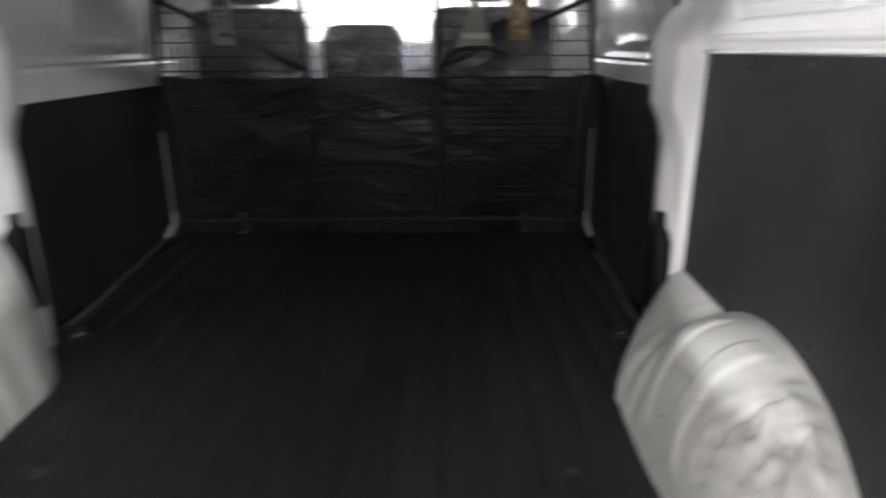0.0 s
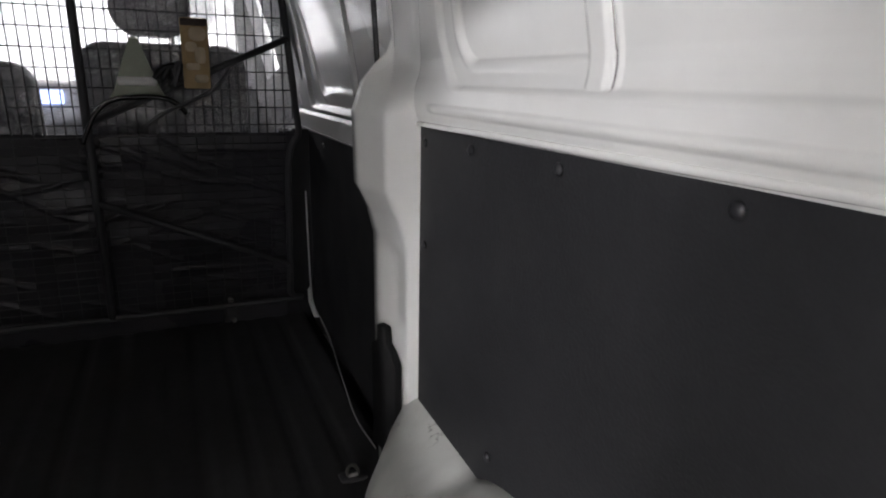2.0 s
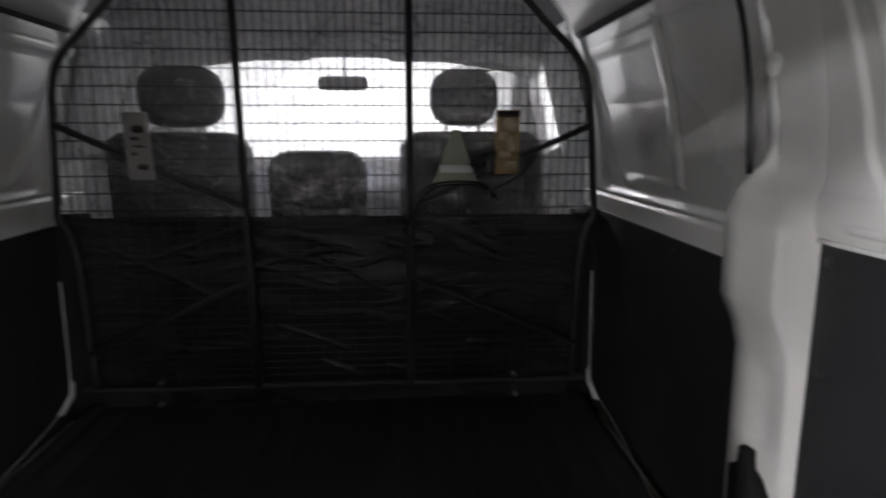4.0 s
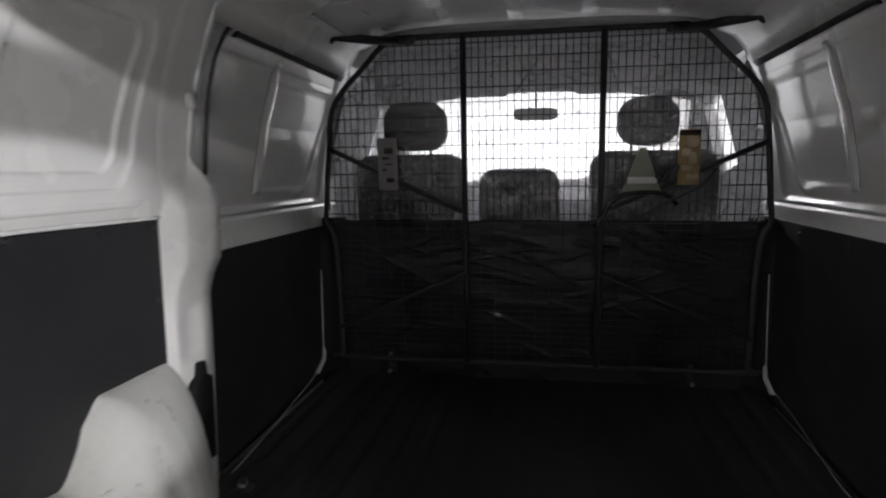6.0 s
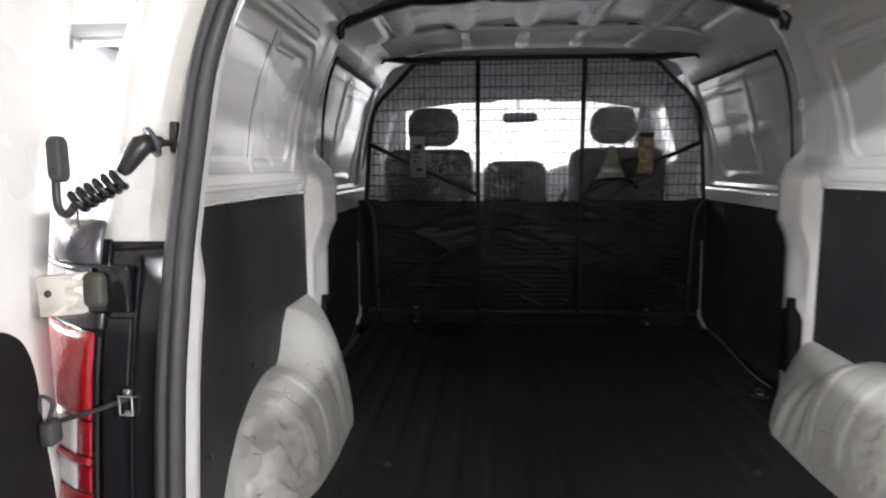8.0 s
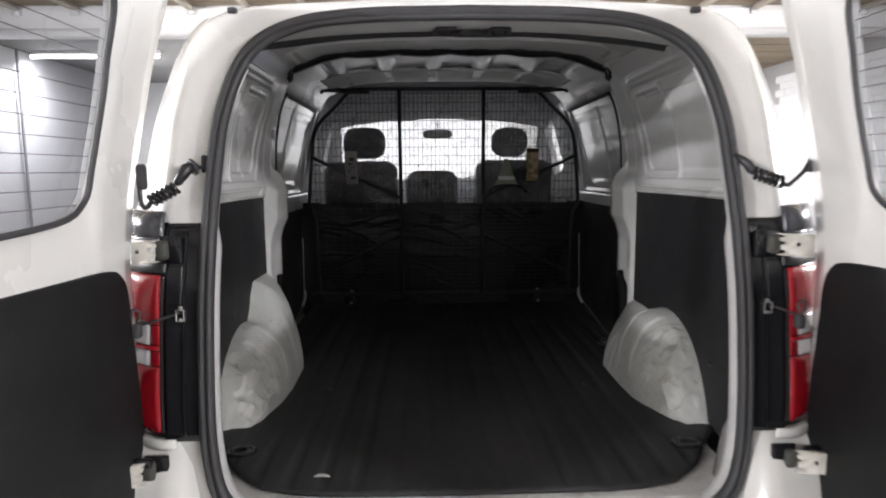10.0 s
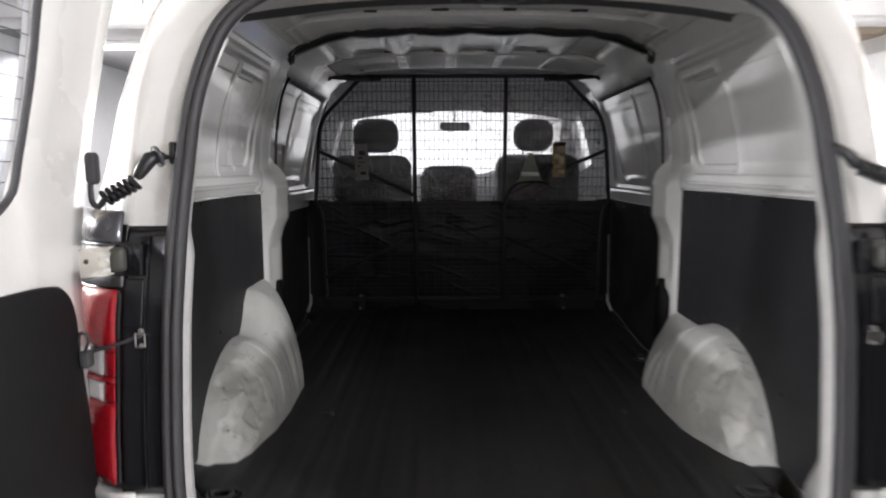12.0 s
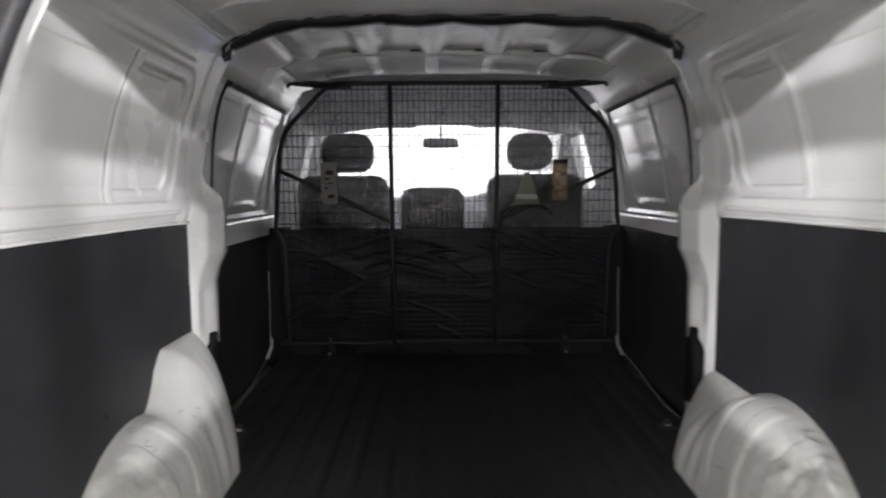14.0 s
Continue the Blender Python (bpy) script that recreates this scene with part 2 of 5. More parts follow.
def hazy_film():
    """Clear wrapping film: see-through, with milky creases that glow when lit from behind and glint in front."""
    m = bpy.data.materials.new("creased_clear_film")
    m.use_nodes = True
    N, L = m.node_tree.nodes, m.node_tree.links
    for n in list(N):
        N.remove(n)
    out, mix, body_mix, soft_mix = (N.new("ShaderNodeOutputMaterial"), N.new("ShaderNodeMixShader"), N.new("ShaderNodeMixShader"), N.new("ShaderNodeMixShader"))
    clear, thru, dull, gloss = N.new("ShaderNodeBsdfTransparent"), N.new("ShaderNodeBsdfTranslucent"), N.new("ShaderNodeBsdfDiffuse"), N.new("ShaderNodeBsdfGlossy")
    thru.inputs["Color"].default_value = (0.82, 0.82, 0.87, 1)
    dull.inputs["Color"].default_value = (0.80, 0.80, 0.84, 1)
    gloss.inputs["Roughness"].default_value = 0.11
    soft_mix.inputs[0].default_value, body_mix.inputs[0].default_value = 0.6, 0.3
    tc, mp, wave, fine, bump, rng = (N.new("ShaderNodeTexCoord"), N.new("ShaderNodeMapping"), N.new("ShaderNodeTexNoise"), N.new("ShaderNodeTexNoise"), N.new("ShaderNodeBump"), N.new("ShaderNodeMapRange"))
    mp.inputs["Rotation"].default_value, mp.inputs["Scale"].default_value = (0, radians(24), 0), (9, 9, 13)
    wave.inputs["Scale"].default_value, wave.inputs["Detail"].default_value, wave.inputs["Distortion"].default_value = 1.0, 3, 1.2
    fine.inputs["Scale"].default_value, fine.inputs["Detail"].default_value, fine.inputs["Distortion"].default_value = 14, 2, 2.0
    bump.inputs["Strength"].default_value, bump.inputs["Distance"].default_value = 0.7, 0.012
    rng.inputs["From Min"].default_value, rng.inputs["From Max"].default_value = 0.045, 0.0
    rng.inputs["To Min"].default_value, rng.inputs["To Max"].default_value = 0.25, 0.42
    L.new(tc.outputs["Object"], mp.inputs["Vector"])
    L.new(mp.outputs["Vector"], wave.inputs["Vector"])
    L.new(tc.outputs["Object"], fine.inputs["Vector"])
    L.new(fine.outputs["Fac"], bump.inputs["Height"])
    L.new(bump.outputs["Normal"], gloss.inputs["Normal"])
    off, ridge_n = N.new("ShaderNodeMath"), N.new("ShaderNodeMath")
    off.operation, off.inputs[1].default_value, ridge_n.operation = "SUBTRACT", 0.5, "ABSOLUTE"
    L.new(wave.outputs["Fac"], off.inputs[0])
    L.new(off.outputs[0], ridge_n.inputs[0])
    L.new(ridge_n.outputs[0], rng.inputs["Value"])
    L.new(rng.outputs["Result"], mix.inputs[0])
    L.new(dull.outputs[0], soft_mix.inputs[1])
    L.new(thru.outputs[0], soft_mix.inputs[2])
    L.new(soft_mix.outputs[0], body_mix.inputs[1])
    L.new(gloss.outputs[0], body_mix.inputs[2])
    L.new(clear.outputs[0], mix.inputs[1])
    L.new(body_mix.outputs[0], mix.inputs[2])
    L.new(mix.outputs[0], out.inputs[0])
    return m


MILKY = hazy_film()


def glowing(name, colour, strength):
    m = bpy.data.materials.new(name)
    m.use_nodes = True
    b = m.node_tree.nodes["Principled BSDF"]
    b.inputs["Base Color"].default_value = (0.9, 0.9, 0.9, 1)
    b.inputs["Emission Color"].default_value = (*colour, 1)
    b.inputs["Emission Strength"].default_value = strength
    return m


# Glow added for a bluish gleam on the dashboard, source unknown.
BLUE_GLEAM = glowing("pale_blue_gleam_glow", (0.35, 0.5, 1.0), 2.2)
TUBE = glowing("fluorescent_tube_glow", (1.0, 0.98, 0.95), 14.0)

# black sheet with long creases
SHEET = mat("black_plastic_sheet", (0.034, 0.033, 0.038), 0.30, vary=0.1, scale=3.0, bump=0.0, spec=0.34)
snt = SHEET.node_tree
s_tc, s_map, s_noise, s_bump = snt.nodes.new("ShaderNodeTexCoord"), snt.nodes.new("ShaderNodeMapping"), snt.nodes.new("ShaderNodeTexNoise"), snt.nodes.new("ShaderNodeBump")
s_map.inputs["Scale"].default_value = (5, 5, 16)
s_map.inputs["Rotation"].default_value = (0, radians(14), 0)
s_noise.inputs["Scale"].default_value, s_noise.inputs["Detail"].default_value = 1.3, 4
s_bump.inputs["Strength"].default_value, s_bump.inputs["Distance"].default_value = 0.12, 0.02
snt.links.new(s_tc.outputs["Object"], s_map.inputs["Vector"])
snt.links.new(s_map.outputs["Vector"], s_noise.inputs["Vector"])
snt.links.new(s_noise.outputs["Fac"], s_bump.inputs["Height"])
snt.links.new(s_bump.outputs["Normal"], snt.nodes["Principled BSDF"].inputs["Normal"])


# ---- mesh helpers ----
def smooth(a, b, v):
    v = min(1.0, max(0.0, (v - a) / (b - a)))
    return v * v * (3 - 2 * v)


def interp(points, v):
    if v <= points[0][0]:
        return points[0][1]
    for (a, p), (b, q) in zip(points, points[1:]):
        if v <= b:
            return p + (q - p) * (v - a) / (b - a)
    return points[-1][1]


def spline(points, n, closed=False):
    """n steps of a smooth curve between each two of the points."""
    pts = [Vector(p) for p in points]
    out, k = [], len(pts)
    for i in range(k if closed else k - 1):
        p0 = pts[i - 1] if (closed or i > 0) else pts[0] * 2 - pts[1]
        p1, p2 = pts[i], pts[(i + 1) % k]
        p3 = pts[(i + 2) % k] if (closed or i + 2 < k) else p2 * 2 - p1
        for j in range(n):
            s = j / n
            out.append(0.5 * (2 * p1 + (p2 - p0) * s + (2 * p0 - 5 * p1 + 4 * p2 - p3) * s * s + (3 * p1 - p0 - 3 * p2 + p3) * s ** 3))
    if not closed:
        out.append(pts[-1])
    return out


def mesh_from(verts, faces, flat=False, name="mesh"):
    me = bpy.data.meshes.new(name)
    me.from_pydata([tuple(v) for v in verts], [], faces)
    bm = bmesh.new()
    bm.from_mesh(me)
    bmesh.ops.recalc_face_normals(bm, faces=bm.faces)
    for f in bm.faces:
        f.smooth = not flat
    bm.to_mesh(me)
    bm.free()
    return me


def loft(rings, closed=False, caps=False):
    """Vertices and faces between rings of equal length."""
    n = len(rings[0])
    verts = [v for r in rings for v in r]
    faces = []
    for i in range(len(rings) - 1):
        for j in range(n if closed else n - 1):
            a, b = i * n + j, i * n + (j + 1) % n
            faces.append((a, b, b + n, a + n))
    if caps:
        faces.append(tuple(range(n)))
        faces.append(tuple(range((len(rings) - 1) * n, len(rings) * n)))
    return verts, faces


def thing(name, label, category, group="", kind="", at=(0, 0, 0)):
    ob = new(name)
    ob.location = at
    ob.empty_display_size = 0.05
    return tagged(ob, label, category, group, kind)


def piece(name, geo, material, parent=None, label="", flat=False, thick=0.0, bevel=0.0):
    """One mesh object from (verts, faces) or a mesh; thick and bevel shape it further."""
    me = geo if isinstance(geo, bpy.types.Mesh) else mesh_from(*geo, flat=flat, name=name)
    if not me.materials:
        me.materials.append(material)
    ob = new(name, me)
    if parent:
        ob.parent = parent
        ob.matrix_parent_inverse = Matrix.Translation(parent.matrix_basis.translation).inverted() if parent.type == "EMPTY" else Matrix()
    if label:
        tagged(ob, label)
    if thick:
        s = ob.modifiers.new("thickness", "SOLIDIFY")
        s.thickness, s.offset = thick, 0
    if bevel:
        b = ob.modifiers.new("edges", "BEVEL")
        b.width, b.segments, b.limit_method = bevel, 2, "ANGLE"
    return ob


def merge(*geos):
    verts, faces = [], []
    for v, f in geos:
        k = len(verts)
        verts += list(v)
        faces += [tuple(i + k for i in q) for q in f]
    return verts, faces


def block(x0, x1, y0, y1, z0, z1):
    v = [(x, y, z) for x in (x0, x1) for y in (y0, y1) for z in (z0, z1)]
    return v, [(0, 1, 3, 2), (4, 6, 7, 5), (0, 4, 5, 1), (2, 3, 7, 6), (0, 2, 6, 4), (1, 5, 7, 3)]


def rod(points, radius, sides=8, closed=False, squash=1.0):
    """A tube along points."""
    pts = [Vector(p) for p in points]
    rings, n = [], len(pts)
    side = None
    for i, p in enumerate(pts):
        t = (pts[(i + 1) % n] - pts[i - 1]) if closed else (pts[min(i + 1, n - 1)] - pts[max(i - 1, 0)])
        t.normalize()
        if side is None:
            side = t.cross(Vector((0, 0, 1)))
            if side.length < 0.1:
                side = t.cross(Vector((1, 0, 0)))
        side = side - t * side.dot(t)
        side.normalize()
        up = side.cross(t)
        r = radius[i] if isinstance(radius, (list, tuple)) else radius
        rings.append([p + (side * math.cos(a) + up * math.sin(a) * squash) * r for a in [2 * math.pi * k / sides for k in range(sides)]])
    if closed:
        rings.append(rings[0])
        return loft(rings, True)
    return loft(rings, True, True)


def rounded(w, h, r, n=5):
    """Outline of a rounded rectangle about the origin."""
    out = []
    for cx, cy, a0 in ((w / 2 - r, h / 2 - r, 0), (-w / 2 + r, h / 2 - r, 90), (-w / 2 + r, -h / 2 + r, 180), (w / 2 - r, -h / 2 + r, 270)):
        out += [(cx + r * math.cos(radians(a0 + 90 * k / n)), cy + r * math.sin(radians(a0 + 90 * k / n))) for k in range(n + 1)]
    return out


def slab(outline, depth, place, chamfer=0.0):
    """A plate with the given outline (a, b); place(a, b, d) gives its points, d from 0 to depth."""
    rings = []
    cx, cy = sum(p[0] for p in outline) / len(outline), sum(p[1] for p in outline) / len(outline)

    def ring(d, inset):
        res = []
        for a, b in outline:
            l = math.hypot(a - cx, b - cy) or 1
            res.append(Vector(place(a - (a - cx) / l * inset, b - (b - cy) / l * inset, d)))
        return res
    if chamfer:
        rings = [ring(0, chamfer), ring(chamfer, 0), ring(depth - chamfer, 0), ring(depth, chamfer)]
    else:
        rings = [ring(0, 0), ring(depth, 0)]
    return loft(rings, True, True)


# ---- the van's outline ----
FLOOR = 0.60
SHIFT = .016
OPEN = [(0, .545), (.40, .548), (.535, .565), (.61, .615), (.640, .70), (.651, .85), (.648, 1.13), (.637, 1.41), (.616, 1.565), (.560, 1.700), (.452, 1.767), (.28, 1.793), (0, 1.800)]
CREASE = [(0, .48), (.45, .48), (.64, .48), (.745, .57), (.760, .72), (.762, .88), (.758, 1.13), (.752, 1.41), (.734, 1.57), (.696, 1.735), (.600, 1.814), (.33, 1.838), (0, 1.848)]
OUTER = [(0, .45), (.50, .45), (.76, .45), (.87, .55), (.91, .72), (.92, .90), (.915, 1.13), (.868, 1.41), (.840, 1.57), (.764, 1.775), (.652, 1.845), (.34, 1.868), (0, 1.878)]


def rear(z):
    """How far back the tail of the van stands at a height."""
    return interp([(0.5, -.335), (0.7, -.32), (1.1, -.28), (1.25, -.25), (1.43, -.20), (1.6, -.165), (1.83, -.115), (1.9, -.10)], z)


def ring_of(points, shift=0.0, n=6, grow=0.0):
    """A whole loop round the tail from the right half's points, as x, y, z."""
    right = spline([(x, z, 0) for x, z in points], n)
    left = [Vector((-p.x, p.y, 0)) for p in reversed(right[1:-1])]
    loop = right + left
    out = []
    for i, p in enumerate(loop):
        t = loop[(i + 1) % len(loop)] - loop[i - 1]
        t.normalize()
        q = p + Vector((t.y, -t.x, 0)) * grow
        out.append(Vector((q.x + SHIFT, rear(q.y) + shift, q.y)))
    return out


BASE = [(.55, .81), (1.302, .802), (1.332, .782), (1.365, .782), (1.40, .795), (1.50, .788), (1.60, .768), (1.70, .735), (1.78, .70), (1.84, .655), (1.885, .57), (1.92, .40)]


def base(z):
    return (interp(BASE, z - .012) + interp(BASE, z) + interp(BASE, z + .012)) / 3


def roof(x, y):
    """The roof sheet's height."""
    crown = 1.925 - 0.30 * abs(x) ** 4
    return crown - 0.088 * smooth(0.36, -0.12, y)


def mirrored(geo, side):
    v, f = geo
    return [(side * p[0], p[1], p[2]) for p in v], f


# ---- floor, walls and roof of the load space ----
tagged(piece("floor", merge(block(-.73, .73, -.30, 2.15, .52, .585), block(-.60, .60, -.345, -.30, .53, .583)), SILL, bevel=0.006), "white painted steel load floor with a scuffed rear sill", "floor", kind="structure")

for side in (1, -1):
    tagged(piece("step_well", block(*sorted((side * .797, side * .90)), .98, 2.15, .40, .50), RUBBER), "black rubber covered door step below the floor", "step", kind="structure")

# ribbed mat, wide at the middle, rounded at the rear corners
xs = [-.80 + 1.6 * i / 400 for i in range(401)]
rows = []


def mat_end(x):
    return interp([(0, -.287), (.36, -.281), (.45, -.268), (.54, -.240), (.60, -.187), (.65, -.13), (.72, -.01), (.80, .10)], abs(x))


for j in range(61):
    row = []
    for x in xs:
        y0 = mat_end(x)
        y = y0 + (2.02 - y0) * (j / 60) ** 1.15
        wave = abs(((x + 10) / 0.092) % 1 - 0.5) * 2
        edge = smooth(0.0, 0.03, y - y0)
        row.append((x, y, FLOOR - 0.0045 + 0.0045 * edge * smooth(0.10, 0.55, wave) + 0.0025 * noise.noise((x * 3, y * 2, 0))))
    rows.append(row)
tagged(piece("floor_mat", loft(rows), MAT, thick=0.008), "black ribbed rubber mat covering the load floor", "mat")


def taper(y):
    """How far the side wall draws in towards the tail."""
    return 0.015 * max(0.0, 0.87 - y)


def corner_dist(u, v, w, h, r):
    """Signed distance to a rounded rectangle of half sizes w, h about the origin; below zero inside."""
    du, dv = abs(u) - w + r, abs(v) - h + r
    return math.hypot(max(du, 0), max(dv, 0)) + min(max(du, dv), 0) - r


def rib_y(z):
    return .406 + .195 * (z - 1.372)


def quarter_x(y, z):
    """Inner steel sheet of the rear quarter, right side."""
    x = base(z)
    span = smooth(-.08, -.03, y)
    # shallow outer pocket with rounded front corners
    front = .806 + .15 * (z - 1.45)
    d = corner_dist(y - (front - .55), z - 1.553, .55, .185, .085)
    outer = smooth(.004, -.009, d) * span
    x += .006 * outer
    # deeper pocket between rib and column
    rear_edge, fore_edge = rib_y(z) + .040, .748 + .19 * (z - 1.405)
    d = max(corner_dist(y - (fore_edge - .3), z - 1.553, .3, .150, .05), rear_edge - y)
    x += .0075 * smooth(.001, -.008, d)
    x -= .0010 * smooth(.006, .0015, abs(d - .005)) * smooth(.44, .5, y)
    # rib with a slit along its rear edge
    v = y - rib_y(z)
    tall = smooth(1.374, 1.380, z) * smooth(1.728, 1.720, z)
    x -= .0030 * smooth(.004, .012, v) * smooth(.040, .030, v) * tall
    x += .005 * smooth(.0035, .001, abs(v)) * tall
    x += .002 * smooth(-.004, -.012, v) * tall * span
    # folded strip under the roof edge
    x -= .0035 * smooth(1.683, 1.687, z) * smooth(1.726, 1.722, z) * smooth(.70, .66, y) * span * smooth(.004, .008, abs(v - .02))
    # bead over the board and the round ledge edge
    x -= .004 * smooth(.008, .002, abs(z - 1.343)) * span * smooth(.83, .79, y)
    x -= .003 * smooth(.006, .001, abs(z - 1.371)) * span * smooth(.76, .70, y)
    x -= .006 * smooth(.016, .005, abs(z - 1.765)) * smooth(.0, .06, y) * smooth(.8, .74, y)
    x += .0025 * noise.noise((y * 2.2, z * 2.6, 1.7)) * outer
    return x - taper(y)


def spread(*stops):
    """Values along a line: (start, count) pairs, then the end."""
    out = []
    for (v0, n), nxt in zip(stops, stops[1:]):
        v1 = nxt[0] if isinstance(nxt, tuple) else nxt
        out += [v0 + (v1 - v0) * i / n for i in range(n)]
    return out + [stops[-1]]


def quarter():
    rings = []
    cols = spread((-.27, 50), (.365, 80), (.47, 45), (.66, 80), .88)
    for z in spread((.585, 16), (1.285, 85), (1.445, 42), (1.665, 80), 1.835):
        shear = .195 * max(0.0, z - 1.372)
        ys = [y + shear * interp([(-.27, 0), (.2, .8), (.365, 1), (.47, 1), (.66, .95), (.78, .8), (.84, .45), (.88, 0)], y) for y in cols]
        rings.append([(quarter_x(y, z) if y > -.16 else quarter_x(y, z) - (-.16 - y) * 0.2, max(y, rear(z) + .045), z) for y in ys])
    return loft(rings)


# pillar behind the sliding door: inner edge bulges at the waist, with a pointed cap
P_IN = [(.585, .760), (.66, .757), (.90, .752), (.98, .751), (1.0, .751), (1.12, .750), (1.165, .738), (1.21, .716), (1.33, .713), (1.375, .728), (1.405, .752), (1.425, .775), (1.45, .786), (1.6, .765), (1.7, .735), (1.78, .70), (1.84, .655), (1.87, .60)]


def pillar():
    rings = []
    for i in range(201):
        z = .585 + 1.275 * i / 200
        a, b = base(z) - .002, interp(P_IN, z)
        cap = smooth(1.325, 1.425, z)
        top = smooth(1.40, 1.46, z)
        share = .50 + .20 * smooth(1.09, 1.20, z)
        lift = smooth(1.30, 1.42, z)
        fold = (a + (b - a) * share * (1 - .75 * lift), .892 + .100 * cap)
        edge = (b + .001, .965 + .030 * cap)
        dip = .010 * smooth(1.125, 1.085, z) * smooth(.955, .99, z)
        mid = (fold[0] + (edge[0] - fold[0]) * .5 + dip, fold[1] + (edge[1] - fold[1]) * .5 + dip)

        def near(p, q, f):
            return (p[0] + (q[0] - p[0]) * f, p[1] + (q[1] - p[1]) * f)
        start = (a, .880 + .018 * cap)
        pts = [(a + .006, .862), near(start, (a + .006, .862), .3), start, near(start, fold, .12), near(start, fold, .5), near(fold, start, .18), near(fold, start, .05), near(fold, mid, .06), near(fold, mid, .22), near(mid, fold, .35), mid, near(mid, edge, .35), near(edge, mid, .22), edge, (b + .003, 1.000 + .010 * top), (b + .022, 1.022 + .03 * top), (b + .06, 1.03 + .04 * top), (b + .13, 1.035 + .04 * top)]
        rings.append([(x, y, z) for x, y in pts])
    return loft(rings)


DENTS = ((.20, .75, .05, .013), (.27, .45, .04, .010), (.17, 1.05, .045, .010), (.31, .95, .035, .008), (.24, 1.2, .03, .007), (.40, .6, .03, .006))


def arch(left):
    """Wheel arch box against the wall; the left one climbs to a horn at its front."""
    rings = []
    for i in range(201):
        y = (.095 if left else .075) + (.875 if left else .895) * i / 200
        c = .34 ** 2 - ((y - .46) / (1.0 if left or y > .46 else 1.08)) ** 2
        h = .54 + math.sqrt(c) if c > 0 else .54
        h = max(h, .602)
        xi = interp([(.095, .775), (.11, .72), (.135, .685), (.20, .655), (.35, .622), (.50, .615), (.74, .622), (.80, .642), (.85, .668), (.92, .725), (.97, .775)], y)
        if not left:
            h += .014 * smooth(.12, .30, y)
        dome_h = h
        ring = []
        for k in range(97):
            a = math.pi / 2 * k / 96
            low = 1 - a / (math.pi / 2)
            if left:
                horn = smooth(.530 - .10 * low, .645 + .13 * low, y)
                h = dome_h - .018 * (1 - horn)
                h = h + (max(h, .988 - .25 * smooth(.86, .97, y)) - h) * horn
                e = 2.6 - .55 * smooth(.46, .76, y)
            else:
                horn = smooth(.60 - .10 * low, .68 + .10 * low, y)
                h = dome_h + (.846 - dome_h) * horn
                e = 2.6 - 0.9 * smooth(.54, .74, y)
            c, s = math.cos(a) ** (2 / e), math.sin(a) ** (2 / e)
            out_x = .812 - taper(y)
            d = (out_x - xi) * c
            edge = smooth(0.0, .16, a) * smooth(1.57, 1.3, a)
            # pressed ribs across the dome
            rib = 0.0
            for y_rib in ((.21, .33, .45) if left else (.27, .40, .53)):
                v = y - y_rib - .02 * math.sin(a * 2) - .008 * noise.noise((a * 2, y_rib * 9, left))
                rib += (.004 if left else .0055) * smooth(-.026, -.014, v) * smooth(.026, .018, v)
            rib *= smooth(1.42, 1.22, a) * smooth(.10, .30, a)
            # upright folds towards the front of the inner side
            rib += .004 * math.sin(y * 80 + a * 2) * smooth(.52, .60, y) * smooth(.80, .70, y) * smooth(1.0, .6, a)
            # knocks and crumples at the rear
            ripple = .008 * noise.noise((y * 6, a * 2.2, 3.1 + left))
            px, pz = out_x - d, (h - FLOOR) * s
            ripple += .024 * (.28 - abs(noise.noise((px * 17, y * 17, pz * 17 + 5 * left)))) * smooth(.42, .26, y)
            ripple += .009 * (.28 - abs(noise.noise((px * 34, y * 34, pz * 34 + 3 * left)))) * smooth(.38, .24, y)
            for dy, da, dr, dd in DENTS:
                g = ((y - dy) / dr) ** 2 + ((a - da) / (dr * 3.2)) ** 2
                ripple -= dd * .5 * math.exp(-g * 1.6)
            off = (rib + ripple) * edge * smooth(.62 + .2 * low, .46 + .2 * low, y) if left else (rib + ripple) * edge
            ring.append((out_x - d - off * (.3 + .7 * math.cos(a)), y, FLOOR - .012 + (h - FLOOR + .012) * s + off * (.25 + .75 * math.sin(a))))
        rings.append(ring)
    return loft(rings)


